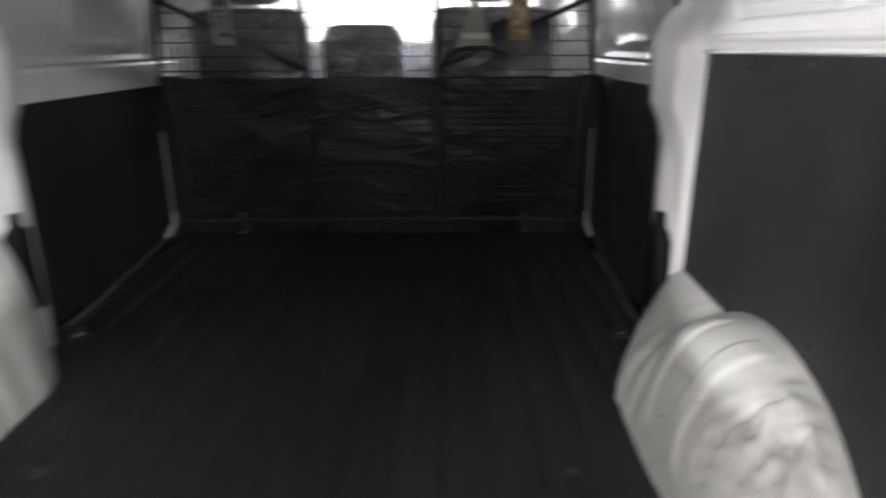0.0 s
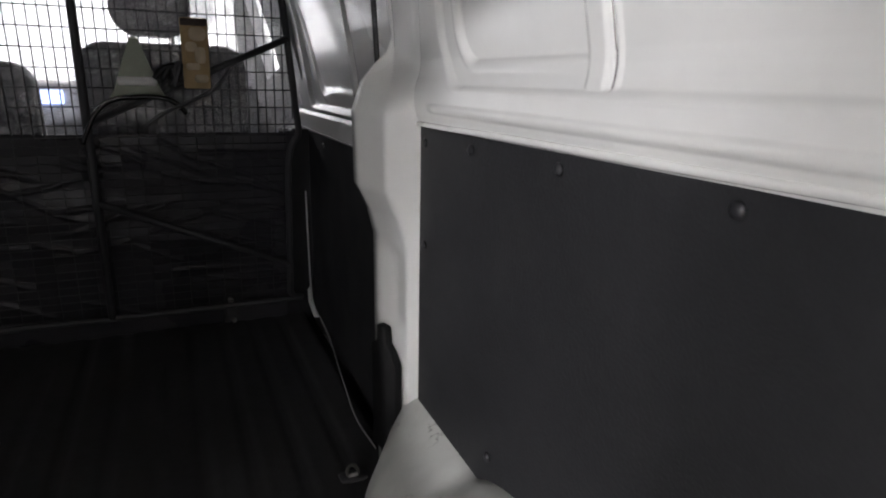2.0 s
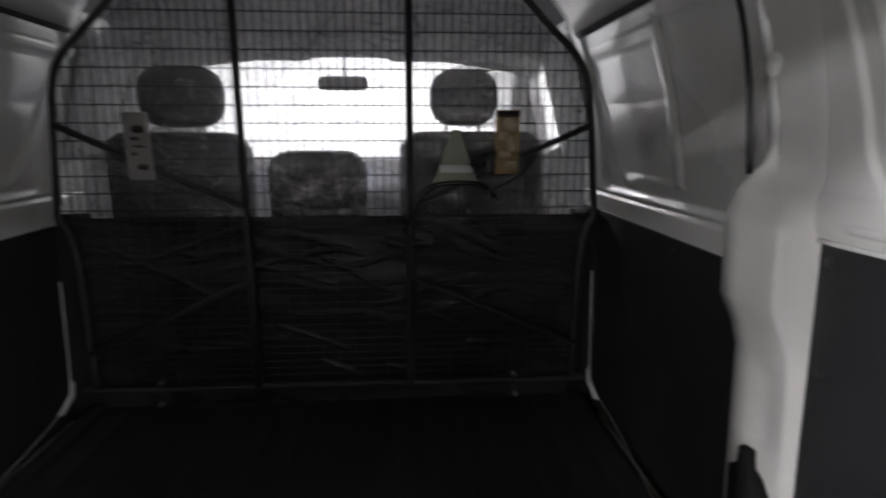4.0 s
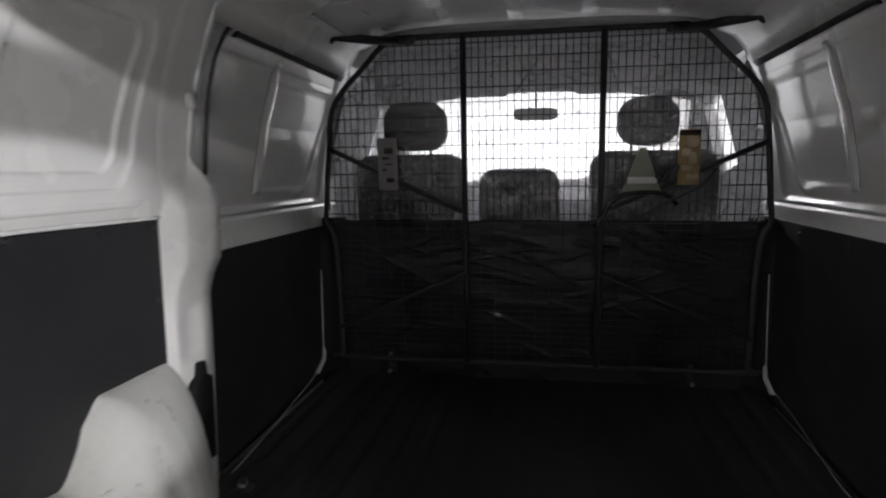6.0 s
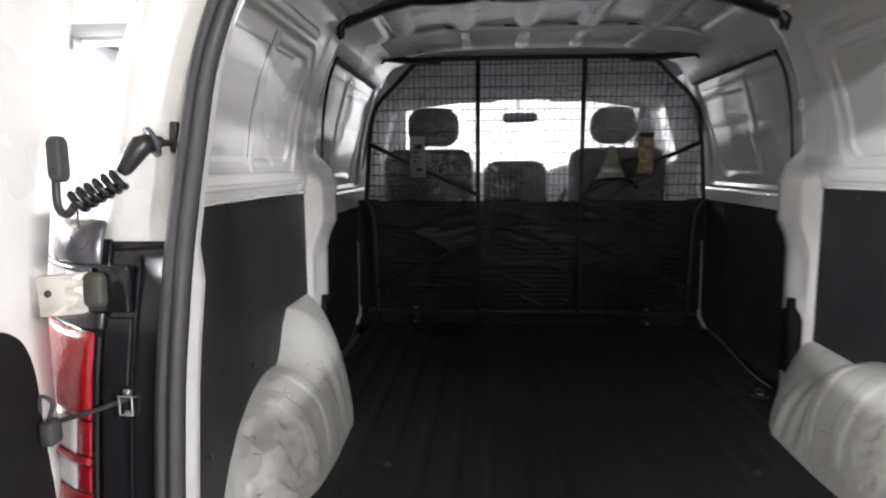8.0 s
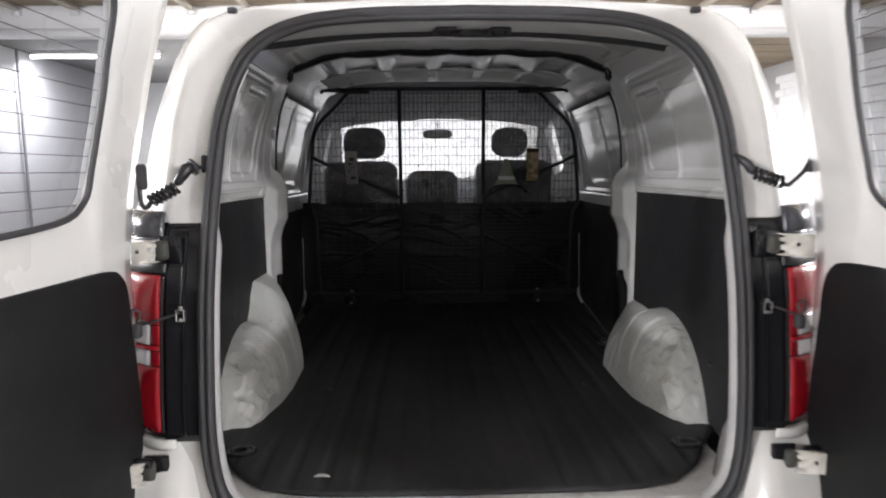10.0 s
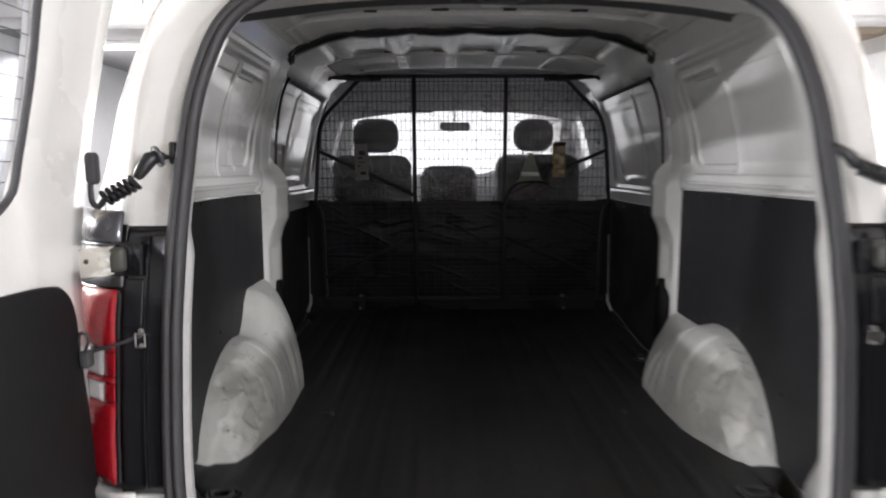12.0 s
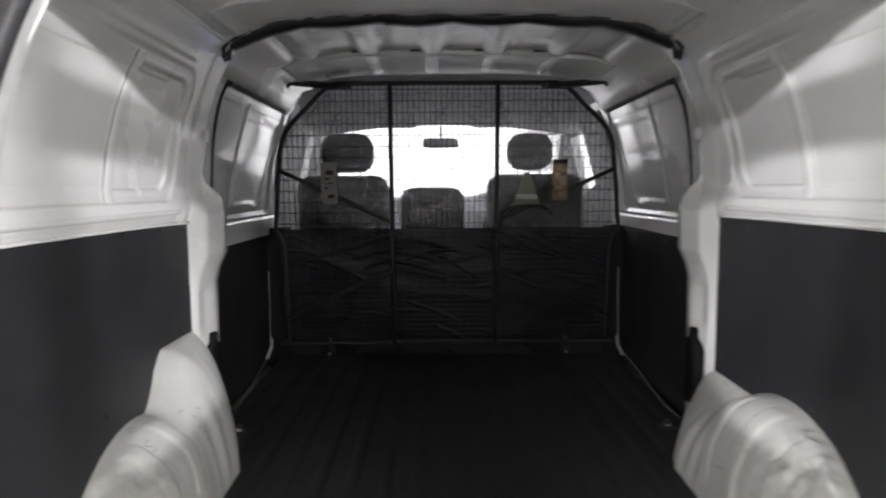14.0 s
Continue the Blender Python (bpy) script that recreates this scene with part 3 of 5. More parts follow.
walls = {}
PLUG_AT = Vector((-.638, -.140, 1.458))
for side, tag in ((1, "right"), (-1, "left")):
    w = tagged(piece("wall_" + tag, mirrored(quarter(), side), WHITE, thick=0.003), "white painted steel inner side wall with pressed recess and rib", "wall", kind="structure")
    walls[side] = w
    piece("pillar", mirrored(pillar(), side), WHITE, w, "white painted pillar with bulged waist and pointed cap", thick=0.003)
    piece("wheel_arch", mirrored(arch(side < 0), side), ARCH, w, "scuffed and dented white wheel arch")
    # black foam block on the pillar's front edge
    catch = [(.22, .965), (.48, .965), (.52, .936), (.72, .922), (.90, .900), (.90, .725), (.80, .705), (.80, .600), (.36, .600), (.36, .720), (.02, .725), (.0, .925), (.20, .936)]

    def on_facet(f, z, d):
        """f: from the pillar's front edge (0) to its fold (1); d: standing off the paint."""
        return (side * (.752 + .021 * f - .965 * (.001 + d)), .967 - .075 * f - .264 * (.001 + d), z)
    piece("door_catch", slab(catch, .016, on_facet, .003), DOORTRIM, w, "black rubber door catch")
    plug = [[(side * (base(1.570) - .006 - h), .985 + r * math.cos(k * math.pi / 8), 1.570 + 1.25 * r * math.sin(k * math.pi / 8)) for k in range(16)] for r, h in ((.016, 0), (.015, .008), (.010, .011), (.001, .012))]
    piece("hole_plug", loft(plug, True, True), PLUG, w, "white plastic hole plug")
    for z in (1.489, 1.547, 1.606):
        y = rib_y(z) + .046
        hole = [[(side * (quarter_x(y, z) - .0015 - h), y + r * math.cos(k * math.pi / 4), z + r * math.sin(k * math.pi / 4)) for k in range(8)] for r, h in ((.004, 0), (.003, .001), (.001, .001))]
        piece("rib_hole", loft(hole, True, True), INK, w)
    # dark rod laid in the slit to stand for its shade
    gap = [(side * (quarter_x(rib_y(z) + .004, z) + .0005), rib_y(z) + .002 * (z > 1.41), z) for z in spread((1.378, 4), (1.409, 1), (1.413, 30), 1.722)]
    piece("slit_shade_rod", rod(gap, .0007 if side > 0 else .0013, 6), INK, w, "dark rod standing for the shaded slit along the rib")
    # tail end of the wall: rounded return towards the opening
    ring_a = [(side * (interp([(z, x) for x, z in OPEN[3:10]], zz) + .006) + SHIFT, rear(zz) + .036, zz) for zz in [.62 + 1.05 * k / 40 for k in range(41)]]
    ring_b = [(side * (base(zz) - taper(rear(zz)) + .006), rear(zz) + .085, zz) for zz in [.62 + 1.05 * k / 40 for k in range(41)]]
    mid = [((a[0] * .75 + b[0] * .25), a[1] + .02, a[2]) for a, b in zip(ring_a, ring_b)]
    piece("rear_return", loft([ring_a, mid, ring_b]), WHITE, w, thick=0.003)


def liner(left):
    """Black lining board, cut round the wheel arch."""
    low = .972 if left else .846
    up = 1.308 if left else 1.316
    back = 0 if left else .006
    pts = [(.872, low), (.872, up - .004), (.5, up), (-.10, up + back), (-.165, up + back - .01), (-.215, 1.0), (-.235, .62), (.0, .60), (.2, .62), (.3, .70), (.5, .70), (.60, low - .03), (.63, low)]
    return pts


for side in (1, -1):
    pts = liner(side < 0)
    board = piece("lining_board", slab(pts, .006, lambda a, b, d: (side * (.790 - taper(a) + d), a, b), .0015), LINER, flat=True)
    tagged(board, "matt black lining board riveted to the side wall", "wall panel", "side lining boards")
    up = 1.308 if side < 0 else 1.316
    lip = piece("rolled_lip", rod([(side * (.786 - taper(y)), y, up + .0055 - .004 * smooth(.5, .87, y) + (.006 if side > 0 else 0) * smooth(.5, -.10, y)) for y in [-.15 + 1.02 * k / 30 for k in range(31)]], .0042, 8), WHITE, walls[side], "rolled white edge above the board")
    for y, z in ((.848, 1.29), (.682, 1.297), (.475, 1.300), (.255, 1.302), (.02, 1.30), (-.12, 1.20), (.845, 1.13), (.60, .90), (.36, .91), (.10, .80)):
        if side < 0 and z < 1 and y > .5:
            continue
        dome = [[(side * (.789 - taper(y) - h), y + r * math.cos(k * math.pi / 5), z + r * math.sin(k * math.pi / 5)) for k in range(10)] for r, h in ((.0072, 0), (.0066, .0022), (.0038, .0042), (.001, .0045))]
        piece("rivet", loft(dome, True, True), PLASTIC, board)

facing = Vector((.93, -.37, 0)).normalized()
across = Vector((.37, .93, 0)).normalized()
round_plug = [[PLUG_AT + facing * h + across * (r * math.cos(k * math.pi / 10)) + Vector((0, 0, 1.2 * r * math.sin(k * math.pi / 10))) for k in range(20)] for r, h in ((.0105, -.004), (.0105, .002), (.0095, .004), (.006, .005), (.001, .0055))]
piece("hole_plug", loft(round_plug, True, True), STRIPE, walls[-1], "white plastic hole plug")

drain = [[(-(quarter_x(.044, 1.322 + 1.9 * r * math.sin(k * math.pi / 8)) - .0012 - h), .044 + r * math.cos(k * math.pi / 8), 1.322 + 1.9 * r * math.sin(k * math.pi / 8)) for k in range(16)] for r, h in ((.0055, 0), (.0050, .0008), (.001, .0008))]
piece("drain_hole", loft(drain, True, True), INK, walls[-1], "small dark oval hole above the board")

# shallow oval cup at the rear edge of the left board
cup = thing("grab_cup", "shallow black plastic oval cup in the lining board", "cup", at=(-.788, .026, .98))
oval = [(.020 * math.cos(k * math.pi / 14), .040 * math.sin(k * math.pi / 14)) for k in range(28)]
piece("rim", rod([(-.787, .026 + a, .98 + b) for a, b in oval], .0025, 6, True), RUBBER, cup)
piece("bowl", loft([[(-.7885 + h, .026 + a * r, .98 + b * r) for a, b in oval] for r, h in ((.97, .0015), (.7, .001), (.05, .0008))], True, True), PLASTIC, cup)

# roof sheet, folded at the sides
rings = []
for j in range(140):
    y = -.03 + 2.06 * j / 139
    row = []
    for i in range(81):
        x = -.70 + 1.4 * i / 80
        z = roof(x, y)
        # shallow stiffening swages between the bows
        if .98 < y < 1.9:
            z -= .016 * smooth(.30, .40, abs(((x + 5) / .235) % 1 - .5)) * smooth(.98, 1.04, y) * smooth(1.9, 1.8, y) * smooth(.62, .5, abs(x))
        z += .002 * noise.noise((x * 4, y * 4, 0)) + .0022 * abs(noise.noise((x * 9 + y * 6, y * 16 - x * 5, 3)))
        row.append((x, y, z))
    rings.append(row)
ceiling = tagged(piece("ceiling", loft(rings), ROOFSKIN, thick=0.003), "thin white painted roof sheet with pressed swages", "ceiling", kind="structure")


def bow(y0, y1, half):
    """A wide pressed roof bow across the van, with a turned-down rear edge."""
    rings = []
    for i in range(81):
        x = -half + 2 * half * i / 80
        end = smooth(0, .16, half - abs(x))
        row = []
        for a, b in ((0, .001), (.002, .010), (.006, .017), (.016, .020), (.035, .018), (.10, .015), (.20, .014), (.9, .013), (1, .003)):
            y = y0 - .045 * (1 - end) + (y1 - y0) * a
            row.append((x, y, roof(x, y) - .001 - b * (.45 + .55 * end) - .022 * (1 - end) ** 2))
        rings.append(row)
    return loft(rings)


for y0, y1, half in ((.69, .97, .635), (1.43, 1.90, .62)):
    piece("roof_bow", bow(y0, y1, half), PRIMER, ceiling, "pressed white roof bow", thick=0.002)
    # dark pads put in for the shaded slots between bow and roof sheet
    for k in range(-2, 4):
        x = -.116 + .232 * k
        if abs(x) < half - .04:
            w = .026 + .006 * math.sin(k * 3.1 + y0)
            piece("bow_gap_pad", slab(rounded(w * 2, .012, .004), .007, lambda a, b, d: (x + a, y0 - .003 + b, roof(x, y0) - .001 - d), .002), RUBBER, ceiling, "dark pad standing for the shaded gap above the bow")


# rear header over the doorway, with a black strip along its front edge
def header_z(x, y):
    low = 1.797 - .052 * (abs(x) / .5) ** 3
    high = 1.822 - .034 * (abs(x) / .60) ** 2.5
    return low + (high - low) * smooth(-.20, .22, y) + .005 * smooth(.02, .05, y) * smooth(.155, .13, y)


rings = []
for i in range(81):
    x = -.62 + 1.24 * i / 80
    rings.append([(x, y, header_z(x, y) + .0008 * noise.noise((x * 9, y * 9, 2))) for y in [-.125 + .295 * k / 20 for k in range(21)]])
rear_header = tagged(piece("rear_header", loft(rings), PRIMER, thick=0.003), "white pressed header panel over the rear doorway", "trim", kind="structure")
rings = []
for i in range(101):
    x = -.625 + 1.25 * i / 100
    z = header_z(x, .17)
    deep = .009 + .004 * smooth(.30, .5, abs(x)) + .003 * noise.noise((x * 7, 1, 4))
    rings.append([(x, .145, z - .003), (x, .160, z - .3 * deep), (x, .171, z - deep), (x, .180, z - deep), (x, .184, z + .004), (x, .182, z + .07)])
piece("edge_strip", loft(rings), RUBBER, rear_header, "black strip along the header edge", thick=0.002)
for x in (-.046, .110):
    plate = [(-.044, .045), (.044, .045), (.030, -.035), (-.026, -.035)]
    striker = piece("latch_striker", slab(plate, .008, lambda a, b, d: (x + a, .105 + b, header_z(x, .105 + b) - .003 - d), .003), RUBBER, rear_header, "black door latch pocket")
    piece("striker_loop", rod([(x - .018, .10, header_z(x, .10) - .008), (x - .018, .095, header_z(x, .10) - .024), (x + .018, .095, header_z(x, .10) - .024), (x + .018, .10, header_z(x, .10) - .008)], .004, 6), STEEL, striker)
piece("latch_bar", block(-.01, .08, .125, .165, 1.806, 1.822), RUBBER, rear_header, bevel=.003)
# cant rails where roof and walls meet
for side in (1, -1):
    rings = []
    for j in range(41):
        y = .06 + 1.89 * j / 40
        rings.append([(side * x, y, z) for x, z in ((.56, roof(.56, y) - .003), (.60, min(1.86, roof(.56, y) - .012)), (.655, min(1.842, roof(.56, y) - .03)), (.690, 1.80), (.715, 1.755))])
    piece("cant_rail", loft(rings), WHITE, ceiling, thick=0.003)
# black trim over the middle bow, with a scalloped lower edge
rings = []
for i in range(121):
    x = -.66 + 1.32 * i / 120
    z = roof(x, .95) + .006 - .015 * smooth(.5, .66, abs(x))
    s = .010 * abs(math.sin(x * 14)) if abs(x) < .5 else .006
    rings.append([(x, .95 + a, z - b) for a, b in ((-.040, .0), (-.038, .020), (-.022, .030 + s), (.010, .032 + s), (.030, .020), (.036, .0))])
harness = [(x, .900, roof(x, .90) - .010 - .020 * smooth(.52, .66, abs(x)) + .003 * math.sin(x * 41)) for x in [-.655 + 1.31 * k / 60 for k in range(61)]]
tagged(piece("wiring_harness", merge(rod(harness, .0065, 6), *[rod([(x - .012, .900, roof(x, .9) - .010), (x + .012, .900, roof(x, .9) - .010)], .0095, 6) for x in (-.42, -.25, -.07, .11, .29, .45)]), PLASTIC), "taped black wiring harness along the roof bow", "wiring")
header = tagged(piece("roof_header_trim", merge(loft(rings), rod([(.64, .95, 1.845), (.668, .94, 1.825), (.672, .935, 1.79)], .009), rod([(-.64, .95, 1.845), (-.668, .94, 1.825), (-.672, .935, 1.79)], .009)), PLASTIC, thick=0.003), "black plastic trim strip across the roof bow", "trim", kind="structure")
for side in (1, -1):
    tagged(piece("wiring_clip", merge(rod([(side * .655, .90, 1.835), (side * .668, .885, 1.81), (side * .660, .88, 1.785)], .006), rod([(side * .672, .93, 1.83), (side * .68, .915, 1.80), (side * .668, .905, 1.78)], .005)), PLASTIC), "black wiring clip at the roof edge", "clip", "roof edge clips")

# ---- sliding doors, seen from inside ----
D_UP = [(1.20, .852), (1.285, .850), (1.40, .838), (1.55, .812), (1.70, .77), (1.80, .73), (1.86, .70)]


def door_up(y, z):
    """Inner sheet of the sliding door above its board, right side."""
    x = interp(D_UP, z)
    d = corner_dist(y - 1.52, z - 1.528, .478, .240, .06)
    x += .014 * smooth(.004, -.022, d)
    v = y - 1.449 - .04 * (z - 1.343)
    tall = smooth(1.335, 1.345, z) * smooth(1.735, 1.725, z)
    # rib with a slit behind it, then a pocket towards the front
    x -= .006 * smooth(.004, .016, v) * smooth(.050, .036, v) * tall
    x += .007 * smooth(.004, .001, abs(v)) * tall
    fore = 1.835 + .47 * (z - 1.321)
    d = max(corner_dist(y - (fore - .4), z - 1.515, .4, .172, .05), -(v - .052))
    x += .004 * smooth(.002, -.016, d)
    x -= .004 * smooth(.018, .004, abs(d - .016)) * smooth(1.70, 1.80, y)
    # folded strip below the top rail
    x -= .003 * smooth(1.714, 1.722, z) * smooth(1.754, 1.746, z) * smooth(1.06, 1.10, y) * smooth(1.99, 1.95, y)
    x += .008 * smooth(.009, .003, abs(z - 1.280))
    return x + .004 * noise.noise((y * 3, z * 3, 4.4)) * smooth(.0, -.03, d)


for side in (1, -1):
    sd = thing("sliding_door", "closed white sliding door with black inner lining", "door", "sliding doors", at=(side * .86, 1.5, .62))
    rings = []
    for z in [1.19 + .67 * k / 170 for k in range(171)]:
        rings.append([(side * door_up(y, z), y, z) for y in spread((1.02, 60), (1.43, 36), (1.53, 110), 2.2)])
    piece("upper_panel", loft(rings), WHITE, sd, "white painted blank window panel with pressed rib", thick=0.003)
    # slit shade again put in as a thin dark rod
    gap = [(side * (door_up(1.455 + .04 * (z - 1.343), z) + .001), 1.449 + .04 * (z - 1.343), z) for z in spread((1.345, 20), 1.725)]
    piece("slit_shade_rod", rod(gap, .0012, 6), INK, sd, "dark rod standing for the shaded slit along the rib")
    lining = .844 if side > 0 else .862
    low = [(1.01, .56), (1.01, 1.218), (1.5, 1.22), (2.2, 1.222), (2.2, .56)]
    piece("lower_lining", slab(low, .008, lambda a, b, d: (side * (lining + d), a, b), .002), LINER, sd, "matt black lining board", flat=True)
    piece("outer_skin", slab([(1.0, .5), (1.0, 1.3), (2.2, 1.3), (2.2, .5)], .004, lambda a, b, d: (side * (.885 + d), a, b)), WHITE, sd, flat=True)
    for y, z in ((1.12, 1.19), (1.45, 1.19), (1.80, 1.19)):
        dome = [[(side * (lining - h), y + r * math.cos(k * math.pi / 5), z + r * math.sin(k * math.pi / 5)) for k in range(10)] for r, h in ((.008, 0), (.006, .003), (.001, .004))]
        piece("rivet", loft(dome, True, True), PLASTIC, sd)
    # body seal round the door aperture
    path = spline([(.778, 1.052, 1.40), (.770, 1.062, 1.55), (.752, 1.075, 1.67), (.732, 1.105, 1.745), (.722, 1.17, 1.785), (.722, 1.30, 1.79), (.722, 1.6, 1.788), (.722, 2.0, 1.784)], 6)
    seal = tagged(piece("aperture_seal", rod([(side * p.x, p.y, p.z) for p in path], [.0052 + .0075 * smooth(16, 28, k) for k in range(len(path))]), PLASTIC), "black rubber seal round the sliding door aperture", "seal", "door aperture seals")
    piece("aperture_lip", loft([[(side * (p.x - .012), p.y + .0, p.z + .0) for p in path[24:]], [(side * (p.x + .03), p.y, p.z - .035) for p in path[24:]]]), PLASTIC, seal, thick=0.004)
    # white edge of the step well, running down and back along the mat
    if side > 0:
        path = spline([(.826, 2.005, 1.022), (.828, 2.004, .85), (.832, 2.000, .66), (.836, 1.97, .625), (.840, 1.90, .610), (.832, 1.75, .607), (.800, 1.45, .607), (.780, 1.25, .607), (.786, 1.11, .607)], 8)
    else:
        path = spline([(.857, 2.005, 1.013), (.858, 2.005, .85), (.860, 2.002, .66), (.858, 1.97, .625), (.852, 1.88, .610), (.834, 1.706, .607), (.805, 1.42, .607), (.786, 1.22, .607), (.78, 1.10, .607)], 8)
    edge = tagged(piece("step_edge", rod([(side * p.x, p.y, p.z) for p in path[:25]], .0026, 6), PRIMER), "thin white painted edge of the door step", "trim", kind="structure")
    piece("sill_edge", rod([(side * p.x, p.y, p.z) for p in path[24:]], .0020, 6), SOFFIT, edge, "dull grey sill edge along the mat")
    gx = .832 if side > 0 else .858
    piece("step_gusset", loft([[(side * gx, 2.0, .70), (side * gx, 1.985, .65), (side * (gx + .004), 1.91, .612)], [(side * (gx - .012), 2.003, .68), (side * (gx - .012), 1.995, .64), (side * (gx - .008), 1.93, .606)]]), PRIMER, edge, thick=0.003)
    post = slab([(-.058, .50), (.072, .50), (.072, 1.222), (-.050, 1.225)], .012, lambda p, q, d: (side * (.80 + p), 2.014 + d, q), .002)
    tagged(piece("post_trim", post, LINER, flat=True), "black board closing the gap beside the barrier", "trim", kind="structure")
    # tie-down foot at the pillar's base
    ring = [(side * (.713 + .011 * math.cos(a)), 1.034 + .006 * math.sin(a), .617 + .011 * math.sin(a)) for a in [2 * math.pi * k / 20 for k in range(20)]]
    tie = thing("tie_down_ring", "dull steel tie-down ring with a bright pin at the floor edge", "tie-down ring", "tie-down rings", at=(side * .715, 1.036, .60))
    piece("foot", slab(rounded(.056, .034, .008), .008, lambda a, b, d: (side * .715 + a, 1.036 + b, .600 + d), .002), STEEL, tie, "dark steel foot")
    piece("ring", rod(ring, .0035, 6, True), NECK, tie, "dull ring")
    piece("pin", rod([(side * .705, 1.030, .610), (side * .722, 1.026, .614)], .004, 6), ZINC, tie, "bright pin")

# ---- cargo barrier ----
def bar_y(z):
    return 1.952 - .072 * (z - .65)


HALF = [(0, 1.872), (.46, 1.870), (.535, 1.855), (.62, 1.775), (.715, 1.680), (.752, 1.60), (.768, 1.47), (.785, 1.30), (.792, 1.220), (.770, 1.18), (.758, 1.10), (.755, .90), (.752, .70), (.735, .675), (0, .675)]
curve = [p for p in spline([(x, z, 0) for x, z in HALF], 5)]
outline = [(p.x, p.y) for p in curve] + [(-p.x, p.y) for p in reversed(curve[1:-1])]


def half_width(z):
    best = 0.0
    for (a, b), (c, d) in zip(outline, outline[1:] + outline[:1]):
        if (b - z) * (d - z) <= 0 and b != d:
            best = max(best, a + (c - a) * (z - b) / (d - b))
    return best


def height_at(x):
    return max(b + (d - b) * (x - a) / (c - a) for (a, b), (c, d) in zip(outline, outline[1:] + outline[:1]) if (a - x) * (c - x) <= 0 and a != c)


barrier = thing("cargo_barrier", "black tubular steel cargo barrier with wire mesh", "cargo barrier", at=(0, 1.95, .66))
piece("frame_tube", rod([(x, bar_y(z), z) for x, z in outline], .0105, 8, True), STEEL, barrier)
for x in (-.255, .227):
    piece("upright", rod([(x, bar_y(z) - .004, z) for z in (.675, 1.0, 1.4, height_at(x))], .0115, 8), STEEL, barrier)
for side in (1, -1):
    inner = .227 if side > 0 else -.255
    piece("diagonal_brace", rod([(side * .765, bar_y(1.49) - .006, 1.49), (inner, bar_y(1.25) - .006, 1.25)], .0095, 8), STEEL, barrier)
    piece("diagonal_brace", rod([(side * .752, bar_y(.80) - .006, .80), (inner, bar_y(1.03) - .006, 1.03)], .0095, 8), STEEL, barrier)
    arm = piece("roof_arm", rod([(side * .49, 1.85, 1.858), (side * .56, 1.78, 1.853), (side * .665, 1.66, 1.848)], .0155, 8), STEEL, barrier)
    piece("arm_bolt", rod([(side * .655, 1.672, 1.836), (side * .68, 1.645, 1.862)], .019, 8), STEEL, arm)
    piece("clamp_plate", slab(rounded(.075, .032, .008), .010, lambda a, b, d: (side * .46 + a, 1.842 + d, 1.862 + b)), STEEL, barrier)
    piece("clamp_knob", rod([(side * .445, 1.845, 1.858), (side * .445, 1.815, 1.856)], .011, 8), STEEL, barrier)
    # floor bracket with two bright bolts
    br = piece("floor_bracket", slab(rounded(.04, .10, .008), .006, lambda a, b, d: (side * .565 + a, 1.972 + d + .4 * (b < 0) * .03, .645 + b)), STEEL, barrier)
    piece("bolt", rod([(side * .565, 1.972, .685), (side * .565, 1.955, .685)], .009, 6), ZINC, br)
    piece("bolt", rod([(side * .572, 1.985, .612), (side * .572, 1.962, .616)], .008, 6), ZINC, br)

wires = []
for i in range(-31, 32):
    x = i * .025
    top = height_at(min(.785, max(-.785, x)))
    if abs(x) < .785:
        lo = 1.220 if abs(x) < .77 else 1.26
        wires.append(rod([(x, bar_y(lo), lo), (x, bar_y(top), top)], .0017, 4))
for j in range(13):
    z = 1.245 + j * .05
    w = half_width(z)
    wires.append(rod([(-w, bar_y(z) - .002, z), (w, bar_y(z) - .002, z)], .0017, 4))
piece("upper_wire_mesh", merge(*wires), STEEL, barrier, "fine welded wire mesh")
wires = []
for j in range(23):
    z = .69 + j * .0238
    w = half_width(z)
    wires.append(rod([(-w, bar_y(z) - .003, z), (w, bar_y(z) - .003, z)], .0016, 4))
for i in range(-15, 16):
    wires.append(rod([(i * .05, bar_y(.68), .68), (i * .05, bar_y(1.22), 1.22)], .0012, 4))
piece("lower_wire_mesh", merge(*wires), STEEL, barrier, "close welded wire mesh")

# creased black sheet behind the lower half
def fold_line(x, z, a, b, tilt, wide):
    """A sharp ridge running along tilt, fading in and out."""
    v = (z - b) - tilt * (x - a) - .012 * noise.noise((x * 9, a * 7, b * 5))
    return max(0.0, 1 - abs(v) / wide) * smooth(.0, .35, .5 + .5 * noise.noise((x * 6 + b * 31, a * 13, 0)))


FOLDS = [(random.uniform(-.75, .75), random.uniform(.70, 1.20), random.uniform(-.55, .35), random.uniform(.005, .011), random.uniform(.06, .20)) for k in range(52)]
rings = []
for j in range(131):
    z = .602 + .617 * j / 130
    w = min(half_width(max(z, .70)), .785) - .004
    row = []
    for i in range(261):
        x = -w + 2 * w * i / 260
        crease = .011 * noise.noise((x * 2.4 + z * 2.2, z * 5, .3)) + .004 * noise.noise((x * 7 + z * 4, z * 16, 2.3))
        for a, b, tilt, wide, reach in FOLDS:
            if abs(x - a) < reach and abs(z - b - tilt * (x - a)) < wide * 2:
                crease -= .009 * fold_line(x, z, a, b, tilt, wide) * smooth(reach, reach * .5, abs(x - a))
        row.append((x, bar_y(z) + .034 + crease, z))
    rings.append(row)
tagged(piece("plastic_sheet", loft(rings), SHEET, thick=0.001), "creased glossy black plastic sheet behind the barrier", "plastic sheet")

